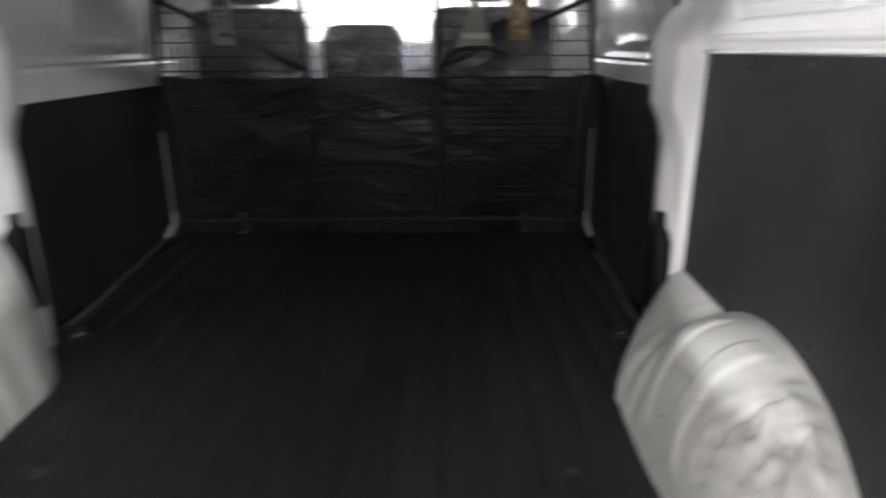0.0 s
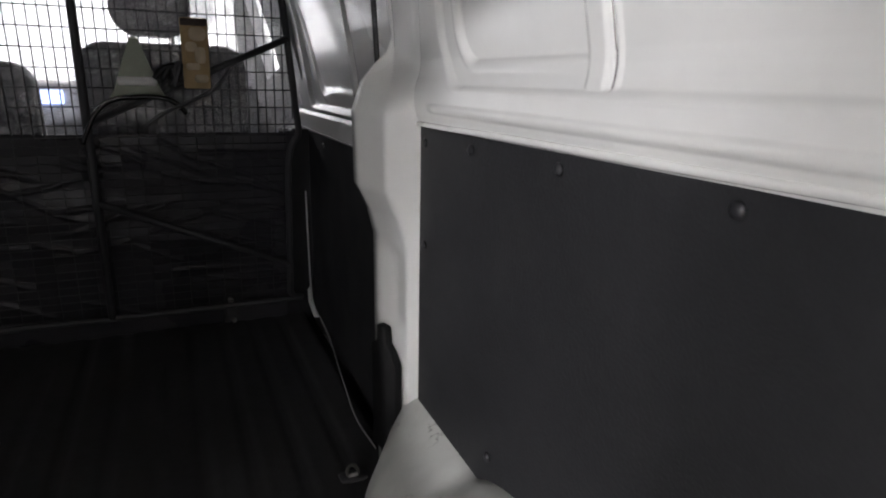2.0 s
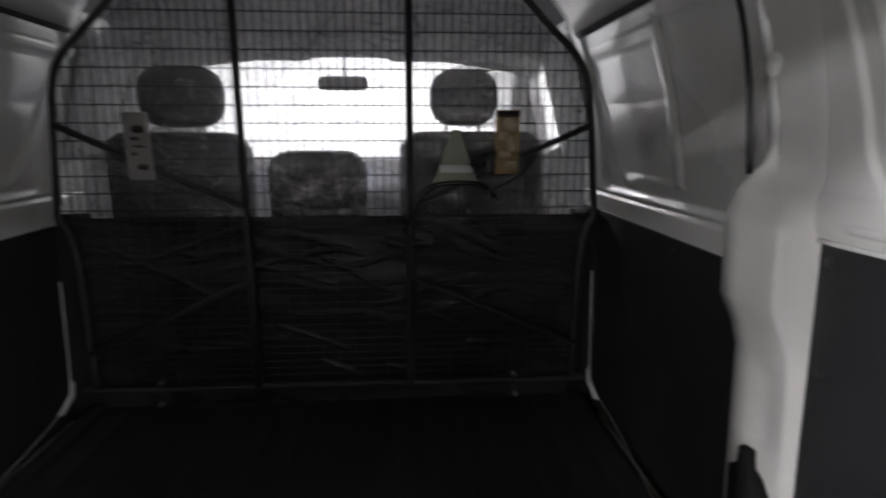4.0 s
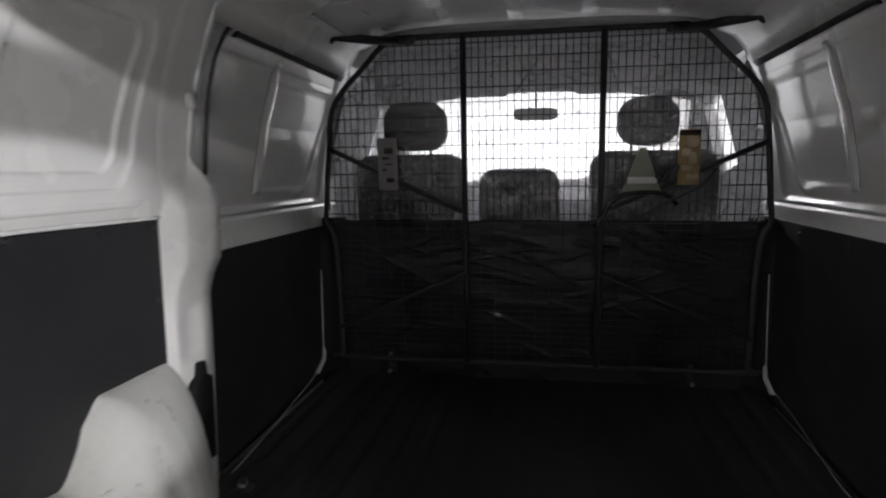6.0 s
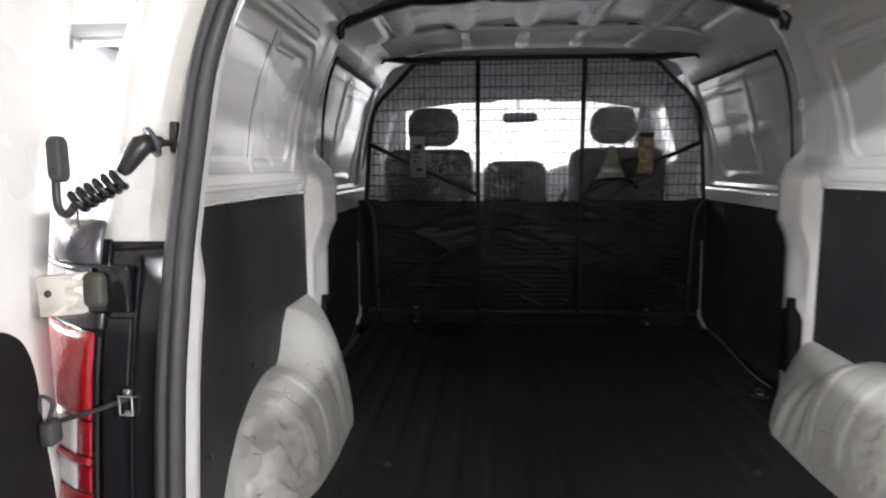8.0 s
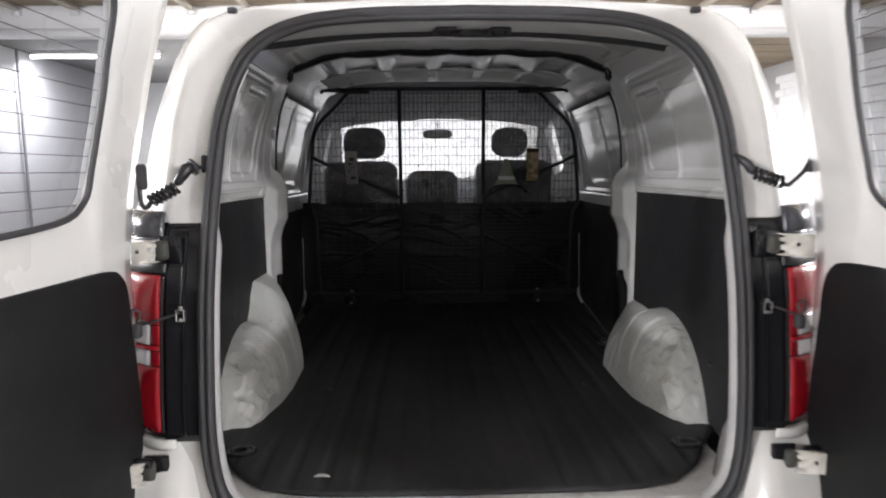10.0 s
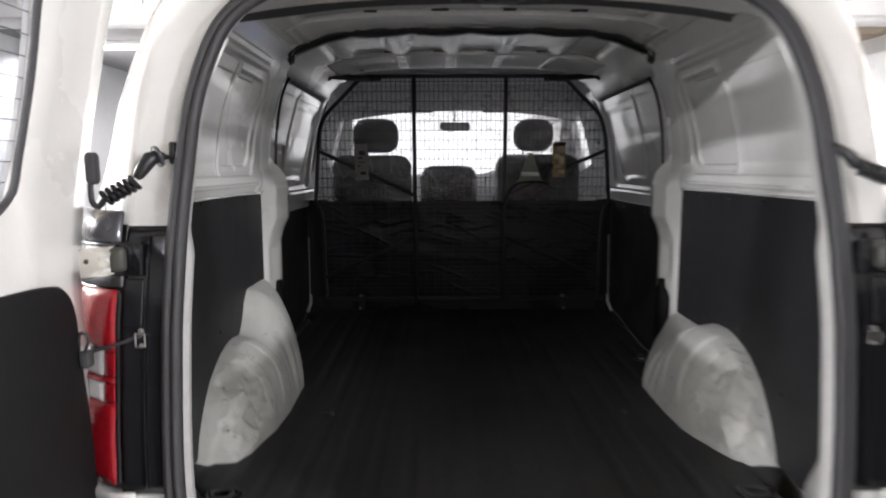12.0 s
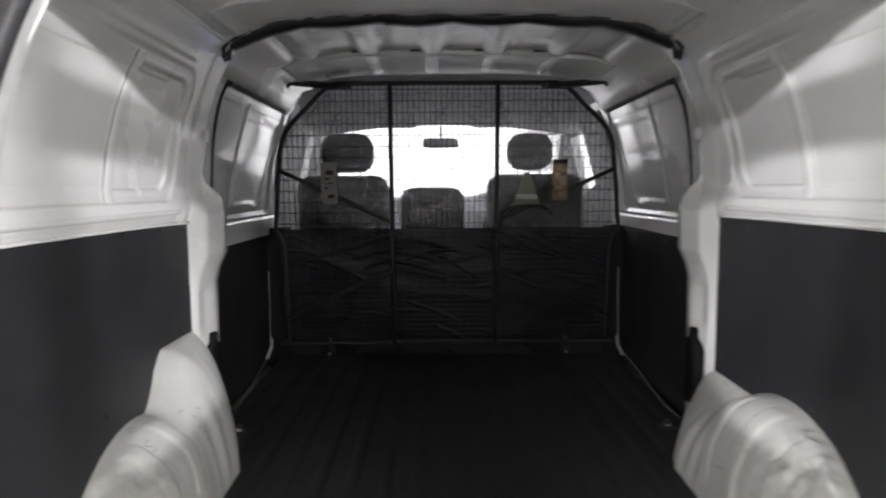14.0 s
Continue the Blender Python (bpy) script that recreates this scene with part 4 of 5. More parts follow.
# clear film over the upper half
rings = []
for j in range(61):
    z = 1.221 + .615 * j / 60
    w = half_width(z) - .012
    rings.append([(x, bar_y(z) + .036 + .016 * noise.noise((x * 4 + z * 3, z * 7, 5.3)) + .008 * noise.noise((x * 11, z * 13, 1.3)), z) for x in [-w + 2 * w * i / 110 for i in range(111)]])
film = tagged(piece("plastic_film", loft(rings), MILKY), "creased clear plastic film behind the wire mesh", "plastic film")
# folds where the film doubles over itself
for x0, lean, wide, z0, z1 in ((.560, .030, .007, 1.225, 1.46), (.632, -.020, .012, 1.225, 1.62), (-.690, .035, .010, 1.225, 1.66), (-.600, .10, .008, 1.50, 1.74), (.30, -.06, .006, 1.62, 1.80), (-.08, .09, .006, 1.66, 1.79), (.08, -.03, .006, 1.225, 1.31)):
    fold = []
    for k in range(25):
        z = z0 + (z1 - z0) * k / 24
        x = x0 + lean * k / 24 + .008 * noise.noise((z * 9, x0 * 5, 2))
        w = wide * (.5 + .5 * noise.noise((z * 14, x0 * 9, 7)) + .35)
        fold.append([(x - w, bar_y(z) + .020, z), (x - .3 * w, bar_y(z) + .012, z), (x + .4 * w, bar_y(z) + .014, z), (x + w, bar_y(z) + .022, z)])
    piece("film_fold", loft(fold), HOOD, film, "milky fold in the film")

# things hung on the mesh
def card(name, x, z, w, h, material, label, blots, tilt=0.0, header=False):
    ob = piece(name, slab(rounded(w, h, .006), .006, lambda a, b, d: (x + a + b * tilt, bar_y(z + b) - .016 + d, z + b), .001), material, flat=True)
    tagged(ob, label, "card")
    if header:
        piece("header_strip", slab(rounded(w * .96, .018, .003), .0012, lambda p, q, e: (x + p, bar_y(z + h * .44) - .0185 + e, z + h * .44 + q)), INK, ob)
    for a, b, c, d in blots:
        piece("print_patch", slab(rounded(c, d, min(c, d) * .4), .0012, lambda p, q, e: (x + a + p + (b + q) * tilt, bar_y(z + b + q) - .0185 + e, z + b + q)), INK if material is PALE else SAND, ob)


card("packet", -.538, 1.430, .072, .190, PALE, "pale grey printed packet hung on the wire mesh", ((.006, .048, .034, .022), (-.006, .022, .026, .010), (.008, -.058, .030, .016), (-.012, -.02, .014, .010), (.004, .0, .03, .006)), -.02)
card("packet", .514, 1.440, .070, .186, ORANGE, "tan printed packet hung on the wire mesh", ((.008, .052, .044, .036), (-.010, .018, .030, .026), (.012, -.004, .028, .044), (-.008, -.034, .036, .018), (.012, -.066, .036, .022)), .0, True)
tri = slab([(-.068, 1.322), (.068, 1.322), (.057, 1.344), (.010, 1.476), (-.010, 1.476), (-.057, 1.344)], .012, lambda a, b, d: (.362 + a, bar_y(b) - .022 + d, b), .003)
triangle = tagged(piece("triangle_marker", tri, GREENGREY, flat=True), "grey-green plastic triangle with a white stripe on the mesh", "marker")
piece("stripe", slab(rounded(.096, .022, .004), .002, lambda a, b, d: (.362 + a, bar_y(1.355) - .026 + d, 1.364 + b)), STRIPE, triangle, "white reflective stripe")
hose = spline([(.215, 1.888, 1.20), (.232, 1.885, 1.240), (.260, 1.882, 1.288), (.301, 1.880, 1.316), (.36, 1.880, 1.323), (.42, 1.880, 1.321), (.455, 1.880, 1.306), (.478, 1.882, 1.280)], 8)
tagged(piece("bent_hose", rod([(p.x, p.y - .012, p.z) for p in hose], .0068, 8), GLOSS), "black bent hose resting along the mesh", "hose")
strap = spline([(.362, 1.884, 1.238), (.424, 1.876, 1.282), (.492, 1.872, 1.312), (.556, 1.870, 1.348), (.60, 1.872, 1.40)], 6)
tagged(piece("webbing_strap", rod([(p.x, p.y - .010, p.z) for p in strap], .011, 8, squash=.45), RUBBER), "black webbing strap slung across the mesh", "strap")
bundle = thing("cable_bundle", "black bundled cable hooked on the wire mesh", "cable", at=(.43, 1.86, 1.35))
for k in range(3):
    piece("strand", rod(spline([(.405 + .02 * k, 1.862, 1.372), (.425 + .02 * k, 1.856, 1.396 + .008 * k), (.448 + .012 * k, 1.858, 1.404), (.455, 1.860, 1.376 - .01 * k), (.44 + .01 * k, 1.862, 1.352)], 5), .007, 6), PLASTIC, bundle)

# ---- cab in front of the barrier ----
def pad(cx, cy, cz, w, d, h, r, lean=0.0, puff=.18, material=FABRIC):
    """A padded block: rounded outline, domed front and back."""
    outline_p = rounded(w, h, r, 6)
    rings = []
    for k in range(-6, 7):
        s = k / 6
        scale_p = (1 - abs(s) ** 3.2) ** (1 / 3.2) if abs(s) < 1 else 0.0
        scale_p = 1 - puff * (1 - scale_p) if abs(s) < 1 else 1 - puff * 1.35
        rings.append([Vector((cx + a * scale_p, cy + s * d / 2 + lean * (b + h / 2), cz + b * scale_p)) for a, b in outline_p])
    return loft(rings, True, True)


def wrap_sheet(cx, w, z0, z1, seed):
    """Loose clear wrapping over a seat back, in sharp creases."""
    rows = []
    for j in range(49):
        z = z0 + (z1 - z0) * j / 48
        row = []
        for i in range(61):
            u = -1 + 2 * i / 60
            x = cx + u * w * .52
            f = 1 - abs(noise.noise((x * 9 + z * 6, z * 21, seed))) * 2
            g = 1 - abs(noise.noise((x * 17 - z * 9, z * 38, seed + 4))) * 2
            row.append((x, 2.034 + .03 * abs(u) ** 6 - .024 * f - .012 * g, z))
        rows.append(row)
    return loft(rows)


def seat(name, label, cx, w, top, head, material):
    s = thing(name, label, "seat", "cab seats", at=(cx, 2.25, .60))
    piece("backrest", pad(cx, 2.185, (top + .95) / 2, w, .13, top - .95, .07, -.12), material, s)
    piece("cushion", pad(cx, 2.50, .90, w, .46, .16, .06), material, s)
    piece("seat_base", block(cx - w * .4, cx + w * .4, 2.28, 2.70, .60, .84), PLASTIC, s, bevel=.01)
    piece("plastic_wrap", wrap_sheet(cx, w, 1.16, top - .03, cx * 7 + 2), WRAP, s, "creased clear plastic wrap")
    if head:
        hx, hw, h0, h1 = head
        piece("headrest", pad(hx, 2.115, (h0 + h1) / 2, hw, .09, h1 - h0, .075, -.08, .2), material, s)
        for o in (-.055, .055):
            piece("headrest_post", rod([(hx + o, 2.13, top - .03), (hx + o, 2.12, h0 + .03)], .006, 8), ZINC, s)
    return s


seat("passenger_seat", "dark fabric passenger seat with headrest, in plastic wrapping", -.507, .447, 1.470, (-.480, .255, 1.484, 1.672), WRAPPED)
seat("middle_seat", "dark low middle seat back in plastic wrapping", -.070, .318, 1.411, None, WRAPPED)
driver = seat("driver_seat", "grey driver seat with headrest, in plastic wrapping", .435, .47, 1.473, (.408, .222, 1.490, 1.668), GREYWRAP)
piece("plastic_hood", pad(.462, 2.105, 1.585, .245, .13, .205, .085, -.08, .25), HOOD, driver, "clear plastic hood over the headrest")

# cab shell: floor, sides with window openings, headliner, dash, windscreen
tagged(piece("cab_floor", block(-.88, .88, 2.15, 3.7, .52, .60), TRIM), "dark cab floor", "floor", kind="structure")
rings = []
for j in range(25):
    y = 1.90 + .88 * j / 24
    rings.append([(x, y, 1.905 + .03 * smooth(1.96, 1.90, y) - .19 * abs(x) ** 2.4 - .125 * smooth(2.25, 2.78, y) * (1 - .5 * abs(x) ** 3)) for x in [-.80 + 1.6 * i / 30 for i in range(31)]])
headliner = tagged(piece("cab_headliner", loft(rings), LINING, thick=0.006), "grey fabric cab headliner", "headliner", kind="structure")
for side in (1, -1):
    visor = slab(rounded(.40, .16, .03), .018, lambda a, b, d: (side * .36 + a, 2.70 + b * .9, 1.795 - b * .2 - d), .004)
    piece("sun_visor", visor, LINING, headliner, "folded-up grey sun visor")
for side, tag in ((1, "right"), (-1, "left")):
    def cab_side(a, b, d, s=side):
        return (s * (interp([(.5, .88), (1.25, .87), (1.5, .825), (1.85, .71)], b) - .06 * smooth(2.6, 3.4, a) + d), a, b)
    edge_y, post_y = (2.50, 2.82) if side > 0 else (2.60, 2.76)
    cw = tagged(piece("cab_wall_" + tag, merge(slab([(2.06, .56), (2.06, 1.25), (2.06, 1.5), (2.06, 1.88), (edge_y, 1.88), (edge_y + .02, 1.55), (edge_y, 1.40), (edge_y, .56)], .03, cab_side), slab([(edge_y, .56), (edge_y, 1.42), (3.7, 1.20), (3.7, .56)], .03, cab_side), slab([(edge_y, 1.76), (edge_y, 1.88), (2.80, 1.84), (post_y + .02, 1.74)], .03, cab_side), slab([(post_y, 1.36), (post_y - .06, 1.76), (2.80, 1.82), (3.62, 1.24), (3.0, 1.30)], .045, cab_side)), TRIM, flat=True), "grey trimmed cab side with door window", "wall", kind="structure")
    glass = piece("window_pane", loft([[cab_side(2.36 + 1.2 * i / 6 - (z - 1.2) * .9 * i / 6, z, .02, side) for i in range(7)] for z in (1.2, 1.4, 1.6, 1.76)]), GLASS, cw)
    glass.visible_shadow = False
screen = [[(x, 2.74 + .88 * t + .06 * (1 - (x / .85) ** 2), 1.79 - .60 * t) for x in [-.80 + 1.6 * i / 20 for i in range(21)]] for t in [k / 8 for k in range(9)]]
ws = tagged(piece("window_1", loft(screen), GLASS), "clear raked windscreen", "windscreen", kind="structure")
ws.visible_shadow = False
rings = []
for k in range(33):
    x = -.82 + 1.64 * k / 32
    cowl = .035 * smooth(.62, .45, abs(x - .43) * 3) - .02 * smooth(.6, .82, abs(x))
    rings.append([(x, y, z + (cowl if z > 1.2 else 0)) for y, z in ((3.66, .80), (3.66, 1.20), (3.60, 1.30), (3.40, 1.345), (3.22, 1.352), (3.10, 1.335), (3.05, 1.29), (3.04, 1.20), (3.08, 1.08), (3.12, .80))])
dash = tagged(piece("dashboard", loft(rings, caps=True), DASH), "hazy grey moulded dashboard under the windscreen", "dashboard", kind="structure")
# Added glowing patch in place of the gleam; no known lamp here.
piece("gleam_patch", slab(rounded(.10, .055, .006), .008, lambda a, b, d: (-.015 + a, 3.046 - .008 + d, 1.285 + b), .001), BLUE_GLEAM, dash, "small glowing patch added for a pale blue gleam")
mirror = thing("rear_view_mirror", "small grey rear-view mirror on the windscreen", "mirror", at=(-.02, 2.70, 1.72))
piece("mirror_housing", pad(-.022, 2.66, 1.664, .205, .03, .056, .026), LINING, mirror)
piece("mirror_stem", rod([(-.022, 2.67, 1.675), (-.022, 2.73, 1.775)], .005), LINING, mirror)
wheel_ring = [(.43 + .185 * math.cos(a), 2.86 + .10 * math.sin(a), 1.13 + .15 * math.sin(a)) for a in [2 * math.pi * k / 36 for k in range(36)]]
wheel = thing("steering_wheel", "black steering wheel ahead of the driver seat", "steering wheel", at=(.43, 3.0, 1.0))
piece("rim", rod(wheel_ring, .015, 8, True), PLASTIC, wheel)
piece("hub", pad(.43, 2.88, 1.12, .16, .06, .14, .05), PLASTIC, wheel)
piece("column", rod([(.43, 2.9, 1.11), (.43, 3.25, .98)], .035), PLASTIC, wheel)

# ---- tail of the body ----
body = thing("van_body", "white van body shell with open tail", "van", at=(0, 0, 0))
inner, ridge = ring_of(OPEN, -.003, grow=.022), ring_of(CREASE, .0)
gutter = [Vector((a.x * .55 + b.x * .45, max(a.y, b.y) + .010 * smooth(1.25, 1.35, a.z), a.z * .55 + b.z * .45)) for a, b in zip(inner, ridge)]
near_ridge = [Vector((a.x * .14 + b.x * .86, b.y + .001, a.z * .14 + b.z * .86)) for a, b in zip(inner, ridge)]
outer_edge = ring_of(OUTER, .12)
past_ridge = [Vector((a.x * .82 + b.x * .18, a.y * .9 + b.y * .1, a.z * .82 + b.z * .18)) for a, b in zip(ridge, outer_edge)]
loops = [ring_of(OPEN, .0, grow=.012), inner, gutter, near_ridge, ridge, past_ridge, outer_edge]
soft_edge = ring_of(OUTER, .24, grow=.006)
flank = [Vector((p.x * 1.02, .9, p.z + .065 * smooth(1.72, 1.87, p.z))) for p in ring_of(OUTER, 0, grow=.012)]
nose = [Vector((p.x * .98, 2.36, p.z)) for p in flank]
roof_end = [Vector((p.x * .97, 2.82 if p.z > 1.72 else 2.37, p.z - .07 * smooth(1.72, 1.8, p.z))) for p in flank]
piece("shell", loft(loops + [soft_edge, flank, nose, roof_end], True), WHITE, body, "white painted body panels")


def lipped(shift, grow, lip):
    """The opening's ring, drawn in along its sides; the lip is wider below the waist."""
    out = []
    for p in ring_of(OPEN, shift, grow=grow):
        pull = lip * smooth(.40, .56, abs(p.x)) * (1 + 4 * smooth(1.262, 1.246, p.z)) * smooth(1.72, 1.55, p.z)
        out.append(Vector((p.x - math.copysign(pull, p.x), p.y, p.z)))
    return out


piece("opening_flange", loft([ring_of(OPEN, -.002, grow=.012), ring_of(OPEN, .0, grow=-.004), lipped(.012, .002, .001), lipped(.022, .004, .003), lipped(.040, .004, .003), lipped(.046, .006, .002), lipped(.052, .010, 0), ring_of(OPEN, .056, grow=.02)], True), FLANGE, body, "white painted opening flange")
section = [(-.0105, .003), (-.0105, -.010), (-.006, -.019), (.000, -.019), (.004, -.012), (.009, -.011), (.012, -.018), (.019, -.016), (.0245, -.008), (.026, .004)]
rings = [ring_of(OPEN, -.008 + b, grow=a) for a, b in section]
piece("tail_seal", loft(rings, True), RUBBER, body, "thick black rubber weatherstrip", thick=0.003)
piece("sill_plate", merge(block(-.52, .52, -.365, -.322, .553, .590), block(-.50, .50, -.385, -.36, .535, .580)), SILL, body, "scuffed white sill", bevel=.006)


side_open = [(z, x) for x, z in OPEN[3:10]]
side_crease = [(z, x) for x, z in CREASE[3:10]]
side_outer = [(z, x) for x, z in OUTER[3:10]]


def tail_face(side, z0, z1, u0, u1, proud, bulge=0.0, nz=24, nu=10):
    """A strip of the tail between opening (u = 0), crease (1) and flank (2)."""
    rings = []
    for i in range(nz + 1):
        z = z0 + (z1 - z0) * i / nz
        o, c, q = interp(side_open, z) + .032, interp(side_crease, z), interp(side_outer, z)
        row = []
        for k in range(nu + 1):
            u = u0 + (u1 - u0) * k / nu
            x = o + (c - o) * u if u <= 1 else c + (q + .014 - c) * (u - 1)
            y = rear(z) - proud - .003 + (.125 * (u - 1) ** 1.4 if u > 1 else 0)
            y -= bulge * math.sin(math.pi * k / nu) * math.sin(math.pi * i / nz) ** .4
            row.append((side * x + SHIFT, y, z))
        rings.append(row)
    return loft(rings)


for side, tag in ((1, "right"), (-1, "left")):
    piece("jamb_cover", tail_face(side, .765, 1.287, -.32, .98, .004), GLOSS, body, "glossy black jamb cover", thick=0.004)
    piece("jamb_top", tail_face(side, 1.186, 1.290, .94, 1.16, .004), GLOSS, body, thick=0.004)
    piece("jamb_panel", tail_face(side, 1.095, 1.186, .42, .90, .009), GLOSS, body, "raised black jamb panel", thick=0.003)
    piece("jamb_rib", tail_face(side, .78, 1.27, .34, .39, .010), GLOSS, body, thick=0.003)
    piece("lamp_hood", tail_face(side, 1.172, 1.192, .90, 2.0, .014, .004), PLASTIC, body, thick=0.004)
    piece("corner_cap", tail_face(side, 1.252, 1.315, 1.0, 2.0, .016, .028), CAP, body, "dark glossy corner cap", thick=0.006)
    piece("cap_lip", tail_face(side, 1.250, 1.256, 1.0, 2.0, .036, .004, 4), CAP, body, thick=0.004)
    lamp = thing("tail_lamp", "tall red and clear tail lamp at the body corner", "tail lamp", "tail lamps", at=(side * .84, -.24, .97))
    piece("lamp_body", tail_face(side, .775, 1.172, .99, 2.0, .002), GLOSS, lamp, thick=0.006)
    for z0, z1, u0, m, lab in ((.790, .946, 1.03, RED, "red lens"), (.949, .984, 1.19, CLEAR, "clear reversing lens"), (.949, .984, 1.03, RED, "red lens"), (.987, .996, 1.03, RED, "red lens"), (.999, 1.046, 1.19, CLEAR, "clear indicator lens"), (.999, 1.046, 1.03, RED, "red lens"), (1.049, 1.166, 1.03, RED, "red lens")):
        u1 = 1.17 if m is RED and z1 - z0 < .05 and z1 != .996 else 1.98
        piece("lens", tail_face(side, z0, z1, u0, u1, .014, .008 if u0 < 1.1 and u1 > 1.2 else .001, 10), m, lamp, lab, thick=0.004)
    piece("lamp_sill", tail_face(side, .752, .776, .60, 1.9, .020, .004, 6), WHITE, body, "white painted lip under the lamp", thick=0.004)
    # dark plate on the bumper, in for the shaded pocket of the lower hinge
    piece("hinge_shade_plate", slab(rounded(.044, .066, .006), .012, lambda a, b, d: (side * (.794 + a) + SHIFT, -.372 + d - .35 * b * .6, .714 + b), .002), GLOSS, body, "dark plate standing for the shaded hinge pocket")

bumper_prof = [(-.20, .775), (-.27, .775), (-.335, .755), (-.40, .67), (-.43, .58), (-.44, .50), (-.43, .40), (-.38, .33), (-.25, .32)]
rings = []
for i in range(61):
    u = -1 + 2 * i / 60
    x = .93 * u
    lift = smooth(.645, .70, abs(x))
    rings.append([(x, y + .06 * abs(u) ** 6, (z if z < .52 else .52 + (z - .52) * lift)) for y, z in bumper_prof])
piece("rear_bumper", loft(rings), WHITE, body, "white painted bumper with raised corners", thick=0.004)

# dark hole plugs in bumper and sill
for side in (1, -1):
    plug_r = [[(side * (.627 + r * math.cos(k * math.pi / 6)) + SHIFT, -.346 - h, .632 + r * math.sin(k * math.pi / 6)) for k in range(12)] for r, h in ((.007, -.02), (.007, 0), (.005, .003), (.001, .003))]
    piece("bumper_plug", loft(plug_r, True, True), PLASTIC, body)
    drain = [[(side * .50 + 1.5 * r * math.cos(k * math.pi / 6), -.345 + r * math.sin(k * math.pi / 6), .583 + h) for k in range(12)] for r, h in ((.010, 0), (.009, .008), (.005, .008), (.004, .006), (.001, .006))]
    piece("sill_plug", loft(drain, True, True), GREENGREY, body)
for x in (-.116, .16, -.34, .30):
    piece("sill_slot", slab(rounded(.020, .007, .003), .003, lambda a, b, d: (x + a, -.347 + b, .5905 - d), .001), PLASTIC, body)
# road wheels
for side in (1, -1):
    for wy in (.46, 3.15):
        wheel_at = (side * .76, wy, .29)
        tyre_prof = [(-.10, .20), (-.105, .25), (-.085, .285), (-.03, .29), (.03, .29), (.085, .285), (.105, .25), (.10, .20)]
        tyre = piece("wheel", loft([[(wheel_at[0] + a, wy + r * math.cos(k * math.pi / 20), .29 + r * math.sin(k * math.pi / 20)) for k in range(40)] for a, r in tyre_prof], True), RUBBER, body, "black road tyre on a steel rim")
        rim_prof = [(-.09, .20), (.05, .20), (.07, .19), (.045, .15), (.06, .07), (.06, .001)]
        piece("rim", loft([[(wheel_at[0] + side * a, wy + r * math.cos(k * math.pi / 20), .29 + r * math.sin(k * math.pi / 20)) for k in range(40)] for a, r in rim_prof], True), NECK, tyre, "dull steel rim")
# roof edge stoppers
for side in (1, -1):
    piece("door_stop", slab(rounded(.024, .015, .004), .018, lambda a, b, d: (side * (.592 + a), -.112 - d, 1.815 + b), .003), RUBBER, body)
# ---- rear doors, standing open ----
HY = -.272


DOOR_X = [(.50, .80), (.75, .808), (1.0, .812), (1.20, .813), (1.35, .80), (1.50, .772), (1.65, .738), (1.75, .705), (1.84, .672), (1.88, .655)]


def door_place(side):
    def place(s, z, d):
        """s: metres from the hinge edge; d: depth, 0 at the inner face, growing towards the outer skin."""
        return (side * (interp(DOOR_X, z) + d + (.042 if side > 0 else .004)), HY - s, z)
    return place


